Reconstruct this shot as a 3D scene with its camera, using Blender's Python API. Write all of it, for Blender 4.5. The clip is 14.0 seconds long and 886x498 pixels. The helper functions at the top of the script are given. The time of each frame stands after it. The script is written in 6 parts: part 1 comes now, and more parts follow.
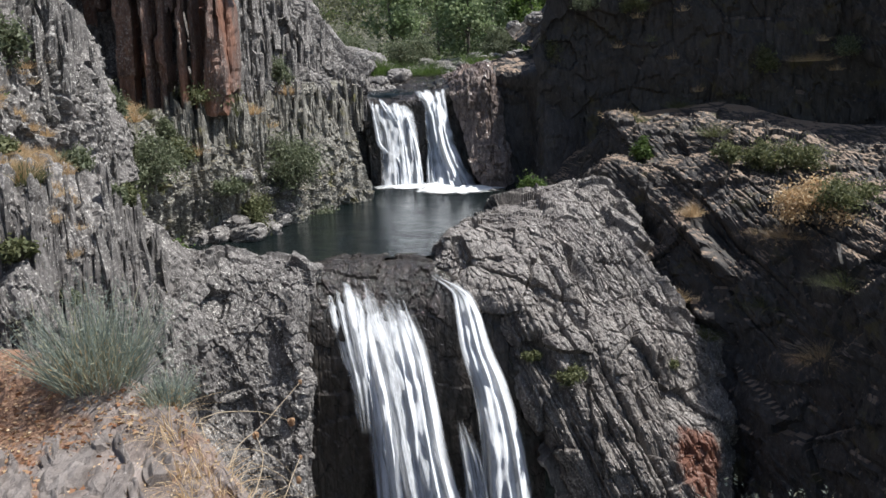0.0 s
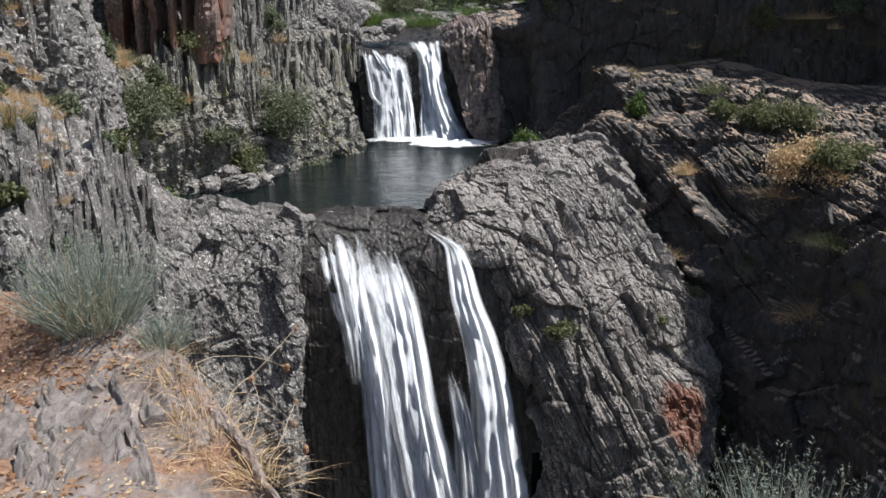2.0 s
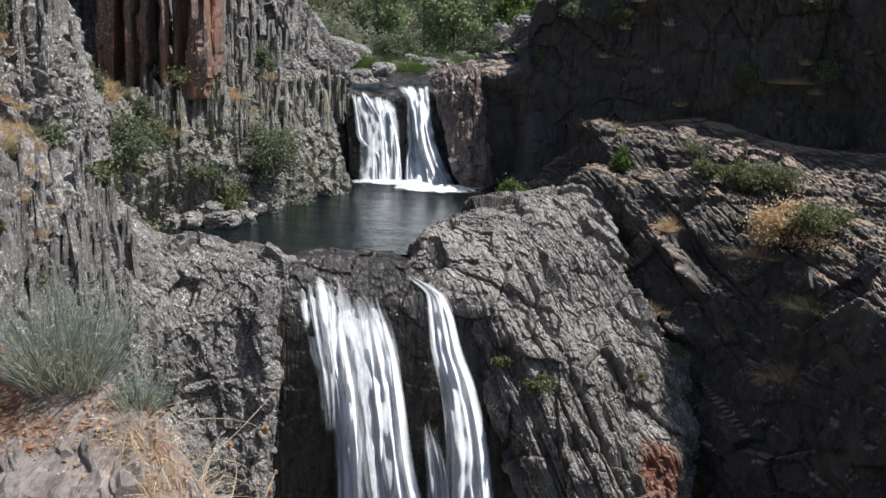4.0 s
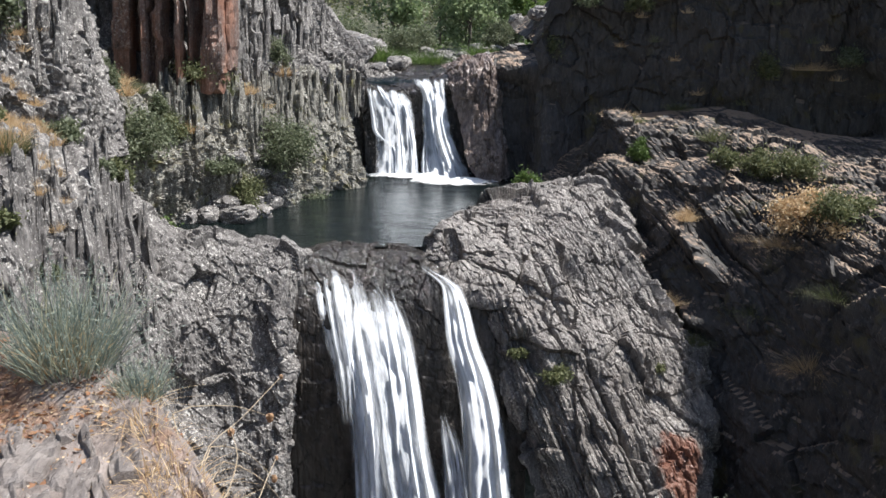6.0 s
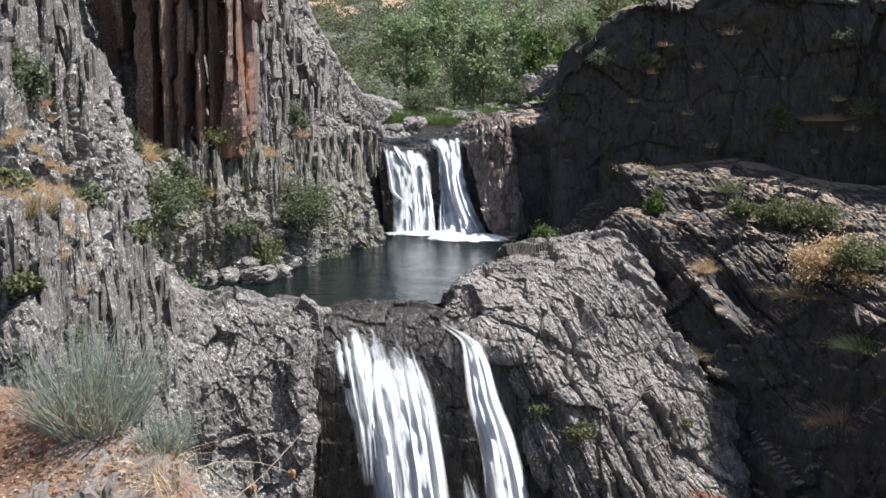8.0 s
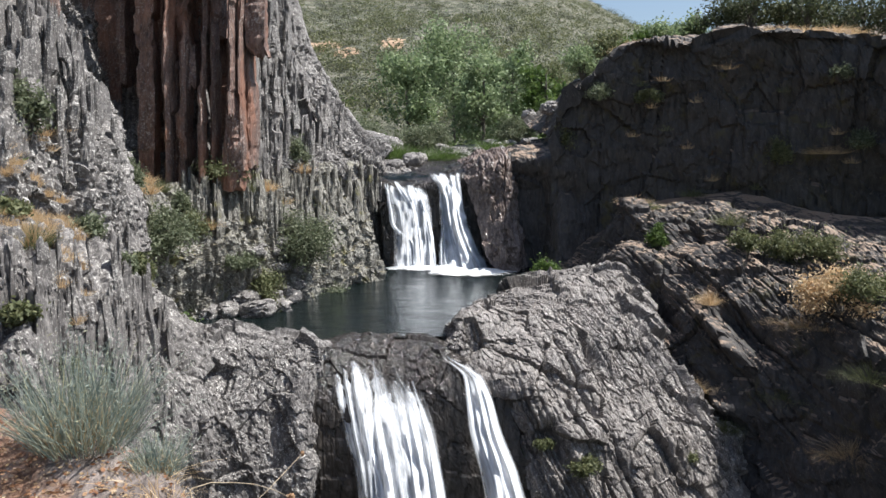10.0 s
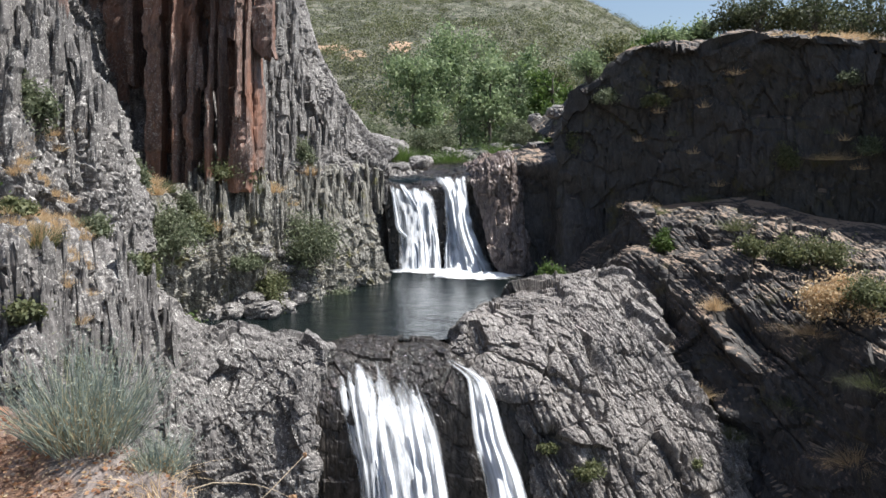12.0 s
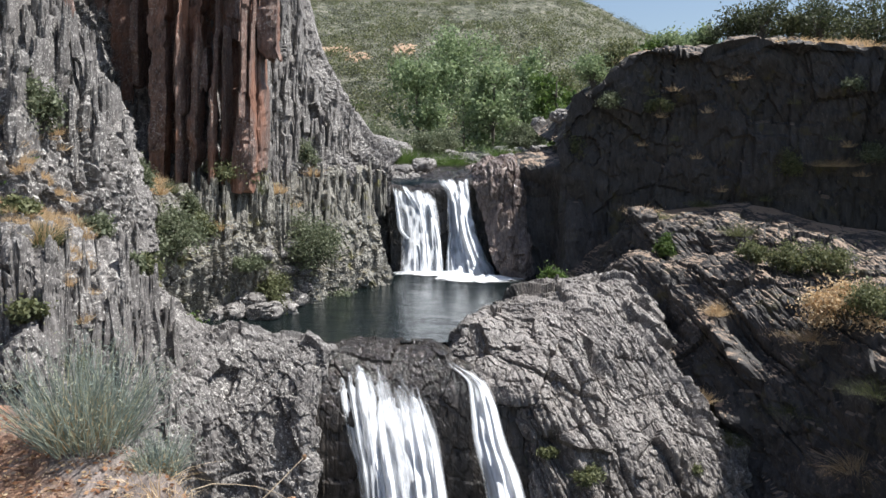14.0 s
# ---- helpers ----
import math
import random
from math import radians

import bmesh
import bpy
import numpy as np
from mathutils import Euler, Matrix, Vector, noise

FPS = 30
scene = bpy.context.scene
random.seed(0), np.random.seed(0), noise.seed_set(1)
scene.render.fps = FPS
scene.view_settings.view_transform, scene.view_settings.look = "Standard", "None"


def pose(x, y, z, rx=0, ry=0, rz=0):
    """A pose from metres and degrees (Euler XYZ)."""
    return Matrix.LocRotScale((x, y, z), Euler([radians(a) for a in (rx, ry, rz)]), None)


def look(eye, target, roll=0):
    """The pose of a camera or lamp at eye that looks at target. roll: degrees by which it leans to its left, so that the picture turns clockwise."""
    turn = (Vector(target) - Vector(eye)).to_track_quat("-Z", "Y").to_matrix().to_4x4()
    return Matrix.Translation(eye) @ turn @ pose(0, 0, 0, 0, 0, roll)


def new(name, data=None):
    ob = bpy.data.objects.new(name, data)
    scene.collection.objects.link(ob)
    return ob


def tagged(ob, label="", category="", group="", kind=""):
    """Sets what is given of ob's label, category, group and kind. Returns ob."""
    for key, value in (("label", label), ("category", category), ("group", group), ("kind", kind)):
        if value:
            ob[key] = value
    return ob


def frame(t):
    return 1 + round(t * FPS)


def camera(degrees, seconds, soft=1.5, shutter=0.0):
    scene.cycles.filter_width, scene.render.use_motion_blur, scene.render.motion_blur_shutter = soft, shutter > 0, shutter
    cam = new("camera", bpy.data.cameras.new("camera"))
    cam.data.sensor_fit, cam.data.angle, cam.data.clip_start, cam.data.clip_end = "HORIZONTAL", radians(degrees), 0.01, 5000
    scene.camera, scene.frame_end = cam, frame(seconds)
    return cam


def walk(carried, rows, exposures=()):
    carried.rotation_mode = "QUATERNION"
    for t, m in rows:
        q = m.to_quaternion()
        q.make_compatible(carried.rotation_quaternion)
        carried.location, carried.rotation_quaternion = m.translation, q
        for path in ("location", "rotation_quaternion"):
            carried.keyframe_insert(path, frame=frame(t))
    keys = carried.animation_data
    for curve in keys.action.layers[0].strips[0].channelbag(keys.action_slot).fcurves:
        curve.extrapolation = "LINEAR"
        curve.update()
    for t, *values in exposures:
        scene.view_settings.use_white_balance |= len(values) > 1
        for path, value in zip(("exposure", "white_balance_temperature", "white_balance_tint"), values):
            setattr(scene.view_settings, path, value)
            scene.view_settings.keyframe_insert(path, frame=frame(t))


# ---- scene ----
cam = camera(60.6, 14.0)
PATH = [
    (0, pose(0.065, -0.273, 4.177, 76.788, 1.894, -1.345)),
    (0.5, pose(0.041, -0.248, 4.170, 76.807, 1.064, -1.957)),
    (1, pose(0.060, -0.299, 4.112, 74.098, 1.088, -2.130)),
    (1.5, pose(0.056, -0.289, 4.100, 73.488, 0.677, -2.557)),
    (2, pose(0.025, -0.265, 4.133, 73.409, 0.803, -1.797)),
    (2.5, pose(0.025, -0.275, 4.121, 73.492, 0.624, -1.558)),
    (3, pose(-0.016, -0.245, 4.119, 73.908, 0.582, -0.885)),
    (3.5, pose(-0.023, -0.187, 4.212, 77.569, 1.178, -0.380)),
    (4, pose(-0.057, -0.115, 4.248, 76.483, -2.018, -2.685)),
    (4.2, pose(-0.043, -0.097, 4.240, 76.841, -1.779, -3.455)),
    (6.3, pose(0.051, -0.075, 4.151, 75.997, -0.795, -1.024)),
    (6.5, pose(0.038, -0.084, 4.136, 77.267, -0.461, -0.938)),
    (7, pose(0.044, -0.077, 4.148, 77.759, 0.098, -0.762)),
    (7.5, pose(0.036, -0.085, 4.152, 79.089, -0.068, -0.550)),
    (8, pose(0.042, -0.124, 4.149, 80.418, 0.268, -0.273)),
    (8.2, pose(0.037, -0.026, 4.142, 83.179, 0.663, -0.653)),
    (10.3, pose(0.015, -0.027, 3.969, 83.436, 0.411, -0.232)),
    (10.5, pose(0.015, -0.018, 3.973, 83.695, 0.201, -0.353)),
    (11, pose(-0.004, -0.026, 3.992, 83.424, -0.032, -0.004)),
    (11.5, pose(0.008, -0.024, 3.960, 83.465, -0.387, 0.374)),
    (12, pose(0.019, -0.019, 3.967, 83.616, 0.017, 0.158)),
    (12.5, pose(0.030, -0.027, 3.965, 84.006, -0.114, 0.012)),
    (13, pose(0.037, -0.024, 3.957, 84.014, 0.078, -0.211)),
    (13.5, pose(0.021, -0.019, 3.964, 83.763, -0.505, 0.254)),
    (14, pose(0.024, -0.026, 3.977, 83.788, -0.554, 0.389)),
]
walk(cam, PATH, [(0, 0.42), (4.2, 0.42), (6.3, 0.77), (14.0, 0.77)])


# ---- world and sun ----
SUN_AZ, SUN_EL = 86.0, 61.0        # degrees clockwise from +y, above the horizon
world = bpy.data.worlds.new("sky_world")
scene.world = world
world.use_nodes = True
wn = world.node_tree
sky = wn.nodes.new("ShaderNodeTexSky")
sky.sky_type = 'NISHITA'
sky.sun_disc = False
sky.sun_elevation, sky.sun_rotation = radians(SUN_EL), radians(SUN_AZ)
sky.air_density, sky.dust_density, sky.ozone_density = 1.0, 1.4, 1.0
wn.links.new(sky.outputs[0], wn.nodes["Background"].inputs[0])
wn.nodes["Background"].inputs[1].default_value = 0.08
sun = new("sun", bpy.data.lights.new("sun", 'SUN'))
sun.data.energy, sun.data.angle, sun.data.color = 5.0, radians(0.5), (1.0, 0.985, 0.96)
to_sun = Vector((math.sin(radians(SUN_AZ)) * math.cos(radians(SUN_EL)), math.cos(radians(SUN_AZ)) * math.cos(radians(SUN_EL)), math.sin(radians(SUN_EL))))
sun.matrix_world = look(to_sun * 60, (0, 0, 0))


# ---- materials ----
def material(name, rough=0.8):
    m = bpy.data.materials.new(name)
    m.use_nodes = True
    nt = m.node_tree
    b = nt.nodes["Principled BSDF"]
    b.inputs["Roughness"].default_value = rough
    return m, nt, b


def tex_noise(nt, coord, scale, detail=6, rough=0.6, stretch=(1, 1, 1), turn=(0, 0, 0)):
    mp = nt.nodes.new("ShaderNodeMapping")
    mp.inputs["Scale"].default_value = stretch
    mp.inputs["Rotation"].default_value = [radians(a) for a in turn]
    nt.links.new(coord, mp.inputs[0])
    n = nt.nodes.new("ShaderNodeTexNoise")
    n.inputs["Scale"].default_value, n.inputs["Detail"].default_value, n.inputs["Roughness"].default_value = scale, detail, rough
    nt.links.new(mp.outputs[0], n.inputs["Vector"])
    return n.outputs[0]


def ramp(nt, fac, stops):
    r = nt.nodes.new("ShaderNodeValToRGB")
    while len(r.color_ramp.elements) < len(stops):
        r.color_ramp.elements.new(0.5)
    for e, (p, c) in zip(r.color_ramp.elements, stops):
        e.position, e.color = p, (*c, 1) if len(c) == 3 else c
    nt.links.new(fac, r.inputs[0])
    return r.outputs[0]


def mix(nt, fac, a, b, mode='MIX'):
    n = nt.nodes.new("ShaderNodeMix")
    n.data_type, n.blend_type = 'RGBA', mode
    if isinstance(fac, (int, float)):
        n.inputs[0].default_value = fac
    else:
        nt.links.new(fac, n.inputs[0])
    for k, v in ((6, a), (7, b)):
        if isinstance(v, tuple):
            n.inputs[k].default_value = (*v, 1)
        else:
            nt.links.new(v, n.inputs[k])
    return n.outputs[2]


def bump(nt, b, heights, dist=0.03, strength=0.8):
    last = None
    for h, k in heights:
        n = nt.nodes.new("ShaderNodeBump")
        n.inputs["Strength"].default_value, n.inputs["Distance"].default_value = strength, dist * k
        nt.links.new(h, n.inputs["Height"])
        if last:
            nt.links.new(last, n.inputs["Normal"])
        last = n.outputs[0]
    nt.links.new(last, b.inputs["Normal"])


def earth_mask(nt, value):
    """Where level ground holds earth."""
    r = nt.nodes.new("ShaderNodeMapRange")
    r.inputs[1].default_value, r.inputs[2].default_value = 1.33, 1.44
    nt.links.new(value, r.inputs[0])
    return r.outputs[0]


def rock_material(name, dark, mid, light, lichen, lichen_at=0.56, stretch=(1, 1, 0.3), turn=(0, 0, 0), rough=0.85, moss=None, earth=None, stain=None, rust=None):
    """Weathered slate: grain along its cleavage, broad stains, pale lichen spots."""
    m, nt, b = material(name, rough)
    g = nt.nodes.new("ShaderNodeNewGeometry").outputs["Position"]
    grain = tex_noise(nt, g, 7, 8, 0.7, stretch, turn)
    broad = tex_noise(nt, g, 0.55, 4, 0.6, stretch, turn)
    spots = tex_noise(nt, g, 17, 8, 0.75)
    patch = tex_noise(nt, g, 0.9, 3, 0.6)
    pits = tex_noise(nt, g, 16, 8, 0.8, stretch, turn)
    c = ramp(nt, grain, [(0.32, dark), (0.49, mid), (0.68, light)])
    c = mix(nt, ramp(nt, broad, [(0.35, (0, 0, 0)), (0.65, (1, 1, 1))]), mix(nt, 0.5, c, dark), c)
    mask = nt.nodes.new("ShaderNodeMath")
    mask.operation = 'MULTIPLY'
    nt.links.new(ramp(nt, spots, [(lichen_at - 0.02, (0, 0, 0)), (lichen_at + 0.05, (1, 1, 1))]), mask.inputs[0])
    nt.links.new(ramp(nt, patch, [(0.38, (0.1, 0.1, 0.1)), (0.6, (1, 1, 1))]), mask.inputs[1])
    c = mix(nt, ramp(nt, pits, [(0.38, (1, 1, 1)), (0.46, (0, 0, 0))]), c, mix(nt, 0.5, c, dark))
    c = mix(nt, mask.outputs[0], c, lichen)
    flecks = tex_noise(nt, g, 26, 3, 0.6)
    c = mix(nt, ramp(nt, flecks, [(lichen_at + 0.06, (0, 0, 0)), (lichen_at + 0.10, (0.8, 0.8, 0.8))]), c, lichen)
    if moss:
        ms = tex_noise(nt, g, 1.4, 5, 0.7)
        c = mix(nt, ramp(nt, ms, [(0.58, (0, 0, 0)), (0.66, (1, 1, 1))]), c, moss)
    if rust:
        rn = tex_noise(nt, g, 0.8, 5, 0.65, (1, 1, 0.5))
        c = mix(nt, ramp(nt, rn, [(0.5, (0, 0, 0)), (0.62, (0.8, 0.8, 0.8))]), c, mix(nt, 0.6, c, rust))
    if stain:
        dist = nt.nodes.new("ShaderNodeVectorMath")
        dist.operation = 'DISTANCE'
        nt.links.new(g, dist.inputs[0])
        dist.inputs[1].default_value = stain[0]
        sn = nt.nodes.new("ShaderNodeMath")
        sn.operation = 'MULTIPLY_ADD'
        nt.links.new(tex_noise(nt, g, 2.6, 5, 0.7, (1, 1, 0.4)), sn.inputs[0])
        sn.inputs[1].default_value = -1.35
        nt.links.new(dist.outputs["Value"], sn.inputs[2])
        c = mix(nt, ramp(nt, sn.outputs[0], [(0.0, (1, 1, 1)), (0.25, (0, 0, 0))]), c, mix(nt, 0.75, c, stain[1], 'MIX'))
    if earth:
        up = nt.nodes.new("ShaderNodeSeparateXYZ")
        nt.links.new(nt.nodes.new("ShaderNodeNewGeometry").outputs["Normal"], up.inputs[0])
        es = tex_noise(nt, g, 1.1, 5, 0.7)
        add = nt.nodes.new("ShaderNodeMath")
        nt.links.new(up.outputs[2], add.inputs[0])
        nt.links.new(es, add.inputs[1])
        c = mix(nt, earth_mask(nt, add.outputs[0]), c, earth)
    nt.links.new(c, b.inputs["Base Color"])
    fine = tex_noise(nt, g, 30, 6, 0.7, stretch, turn)
    sheen = nt.nodes.new("ShaderNodeMapRange")
    sheen.inputs[1].default_value, sheen.inputs[2].default_value = 0.35, 0.65
    sheen.inputs[3].default_value, sheen.inputs[4].default_value = rough * 0.5, min(1.0, rough * 1.1)
    nt.links.new(pits, sheen.inputs[0])
    nt.links.new(sheen.outputs[0], b.inputs["Roughness"])
    bump(nt, b, [(grain, 1.2), (fine, 0.5)], 0.035, 0.9)
    return m


ROCK_GREY = rock_material("grey_lichen_slate", (0.048, 0.043, 0.041), (0.158, 0.145, 0.138), (0.31, 0.288, 0.272), (0.64, 0.615, 0.57), 0.555)
ROCK_SLAB = rock_material("slab_slate", (0.045, 0.039, 0.036), (0.165, 0.147, 0.135), (0.33, 0.298, 0.272), (0.60, 0.56, 0.51), 0.565, (1, 0.6, 0.3), (0, 26, 0), rough=0.44, stain=(((5.95, 14.8, -4.52)), (0.18, 0.065, 0.035)))
ROCK_MOSS = rock_material("mossy_slate", (0.06, 0.054, 0.046), (0.18, 0.168, 0.145), (0.32, 0.305, 0.265), (0.56, 0.55, 0.49), 0.55, moss=(0.15, 0.14, 0.055), earth=(0.17, 0.145, 0.08))
# slate of the far side: its shade is put into darker colours
ROCK_SHADED = rock_material("shaded_slate", (0.02, 0.018, 0.017), (0.052, 0.046, 0.043), (0.10, 0.088, 0.081), (0.30, 0.275, 0.245), 0.62, moss=(0.07, 0.06, 0.03), earth=(0.27, 0.195, 0.14))
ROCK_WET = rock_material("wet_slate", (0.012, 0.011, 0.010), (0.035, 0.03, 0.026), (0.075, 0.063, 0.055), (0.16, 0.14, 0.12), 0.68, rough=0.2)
ROCK_WET_BROWN = rock_material("wet_brown_slate", (0.06, 0.045, 0.04), (0.19, 0.145, 0.125), (0.33, 0.26, 0.23), (0.5, 0.44, 0.4), 0.6, rough=0.25)
ROCK_NEAR = rock_material("near_slate", (0.12, 0.10, 0.09), (0.27, 0.235, 0.215), (0.38, 0.34, 0.315), (0.46, 0.43, 0.40), 0.62, (1.6, 0.5, 1), (0, 0, 24))
ROCK_RED = rock_material("iron_stained_slate", (0.055, 0.04, 0.036), (0.19, 0.115, 0.092), (0.33, 0.2, 0.15), (0.46, 0.42, 0.38), 0.56, (1.5, 1.5, 0.3), rust=(0.36, 0.15, 0.08))


def simple_material(name, cols, scale, rough=0.8, strength=0.6, stretch=(1, 1, 1), translucent=0.0, per_piece=False):
    m, nt, b = material(name, rough)
    geo = nt.nodes.new("ShaderNodeNewGeometry")
    n = geo.outputs["Random Per Island"] if per_piece else tex_noise(nt, geo.outputs["Position"], scale, 6, 0.65, stretch)
    k = len(cols) - 1
    lo, hi = (0.0, 1.0) if per_piece else (0.32, 0.68)
    c = ramp(nt, n, [(lo + (hi - lo) * i / k, q) for i, q in enumerate(cols)])
    nt.links.new(c, b.inputs["Base Color"])
    if translucent:
        t = nt.nodes.new("ShaderNodeBsdfTranslucent")
        nt.links.new(c, t.inputs[0])
        mx = nt.nodes.new("ShaderNodeMixShader")
        mx.inputs[0].default_value = translucent
        nt.links.new(b.outputs[0], mx.inputs[1])
        nt.links.new(t.outputs[0], mx.inputs[2])
        nt.links.new(mx.outputs[0], nt.nodes["Material Output"].inputs[0])
    elif not per_piece:
        bump(nt, b, [(n, 1.0)], 0.03, strength)
    return m


def leaf_material(name, *cols):
    return simple_material(name, cols, 1, 0.65, 0, translucent=0.4, per_piece=True)


LEAF_SILVER = leaf_material("silver_green_leaves", (0.14, 0.18, 0.155), (0.23, 0.28, 0.245), (0.31, 0.35, 0.29), (0.38, 0.36, 0.23))
LEAF_OLIVE = leaf_material("olive_leaves", (0.075, 0.09, 0.038), (0.14, 0.155, 0.07), (0.22, 0.225, 0.115))
LEAF_SCRUB = leaf_material("dry_scrub_leaves", (0.06, 0.07, 0.042), (0.115, 0.125, 0.078), (0.21, 0.205, 0.15))
LEAF_GREY = leaf_material("grey_green_leaves", (0.075, 0.095, 0.05), (0.15, 0.175, 0.10), (0.25, 0.27, 0.18))
LEAF_GREEN = leaf_material("fresh_green_leaves", (0.05, 0.09, 0.02), (0.09, 0.15, 0.035), (0.15, 0.21, 0.06))
LEAF_TREE = leaf_material("alder_leaves", (0.10, 0.15, 0.07), (0.22, 0.29, 0.14), (0.36, 0.42, 0.24))
LEAF_DARK = leaf_material("dark_oak_leaves", (0.035, 0.045, 0.02), (0.06, 0.075, 0.035), (0.10, 0.11, 0.06))
STRAW = leaf_material("dry_straw", (0.44, 0.29, 0.15), (0.58, 0.42, 0.24), (0.74, 0.60, 0.41))
BARK = simple_material("grey_bark", ((0.06, 0.05, 0.04), (0.16, 0.14, 0.12)), 14, 0.9, 0.8, (1, 1, 0.3))
TWIG = simple_material("dry_twig", ((0.22, 0.17, 0.11), (0.4, 0.33, 0.24)), 20, 0.85, 0.3)
SEED_HEAD = simple_material("brown_seed_head", ((0.22, 0.12, 0.06), (0.38, 0.24, 0.14)), 60, 0.9, 0.6)
LITTER = leaf_material("fallen_leaves", (0.20, 0.09, 0.045), (0.34, 0.17, 0.09), (0.45, 0.28, 0.16), (0.3, 0.24, 0.19))

# dry soil with thin slate ribs showing through
SOIL, _nt, _b = material("dry_soil_and_slate", 0.95)
_g = _nt.nodes.new("ShaderNodeNewGeometry").outputs["Position"]
_n1, _n2, _n3 = tex_noise(_nt, _g, 26, 6, 0.75), tex_noise(_nt, _g, 1.7, 4, 0.6), tex_noise(_nt, _g, 9, 6, 0.7, (1.0, 0.35, 1), (0, 0, 24))
_soil = ramp(_nt, _n1, [(0.3, (0.09, 0.048, 0.03)), (0.5, (0.25, 0.14, 0.09)), (0.7, (0.42, 0.28, 0.18))])
_rock = ramp(_nt, _n3, [(0.3, (0.10, 0.082, 0.072)), (0.5, (0.23, 0.19, 0.17)), (0.68, (0.36, 0.31, 0.285))])
_nt.links.new(mix(_nt, ramp(_nt, _n2, [(0.42, (0, 0, 0)), (0.5, (1, 1, 1))]), _soil, _rock), _b.inputs["Base Color"])
bump(_nt, _b, [(_n3, 1.0), (_n1, 0.5)], 0.04, 0.9)

# hillside: dry scrub, green bushes and bare ochre earth
HILL, _nt, _b = material("scrub_hillside", 0.95)
_g = _nt.nodes.new("ShaderNodeNewGeometry").outputs["Position"]
_n1, _n2, _n3 = tex_noise(_nt, _g, 0.55, 8, 0.75), tex_noise(_nt, _g, 0.045, 5, 0.6), tex_noise(_nt, _g, 0.03, 3, 0.5)
_c = ramp(_nt, _n1, [(0.40, (0.036, 0.043, 0.028)), (0.5, (0.085, 0.09, 0.056)), (0.62, (0.22, 0.21, 0.165))])
_c = mix(_nt, ramp(_nt, _n2, [(0.45, (0, 0, 0)), (0.6, (1, 1, 1))]), _c, mix(_nt, 0.3, _c, (0.20, 0.185, 0.14)))
_nt.links.new(_c, _b.inputs["Base Color"])
bump(_nt, _b, [(_n1, 1.0)], 1.2, 0.7)

OCHRE = simple_material("bare_ochre_earth", ((0.22, 0.14, 0.09), (0.36, 0.245, 0.16), (0.46, 0.33, 0.23)), 0.9, 0.95, 0.6)

# pool water
WATER, _nt, _b = material("dark_pool_water", 0.06)
_b.inputs["Base Color"].default_value = (0.006, 0.010, 0.010, 1)
_b.inputs["IOR"].default_value = 1.33
_g = _nt.nodes.new("ShaderNodeNewGeometry").outputs["Position"]
_n1, _n2 = tex_noise(_nt, _g, 5.0, 4, 0.6, (1, 1.8, 1)), tex_noise(_nt, _g, 0.9, 2, 0.5, (1, 1.4, 1))
bump(_nt, _b, [(_n1, 1.0), (_n2, 1.6)], 0.09, 0.7)


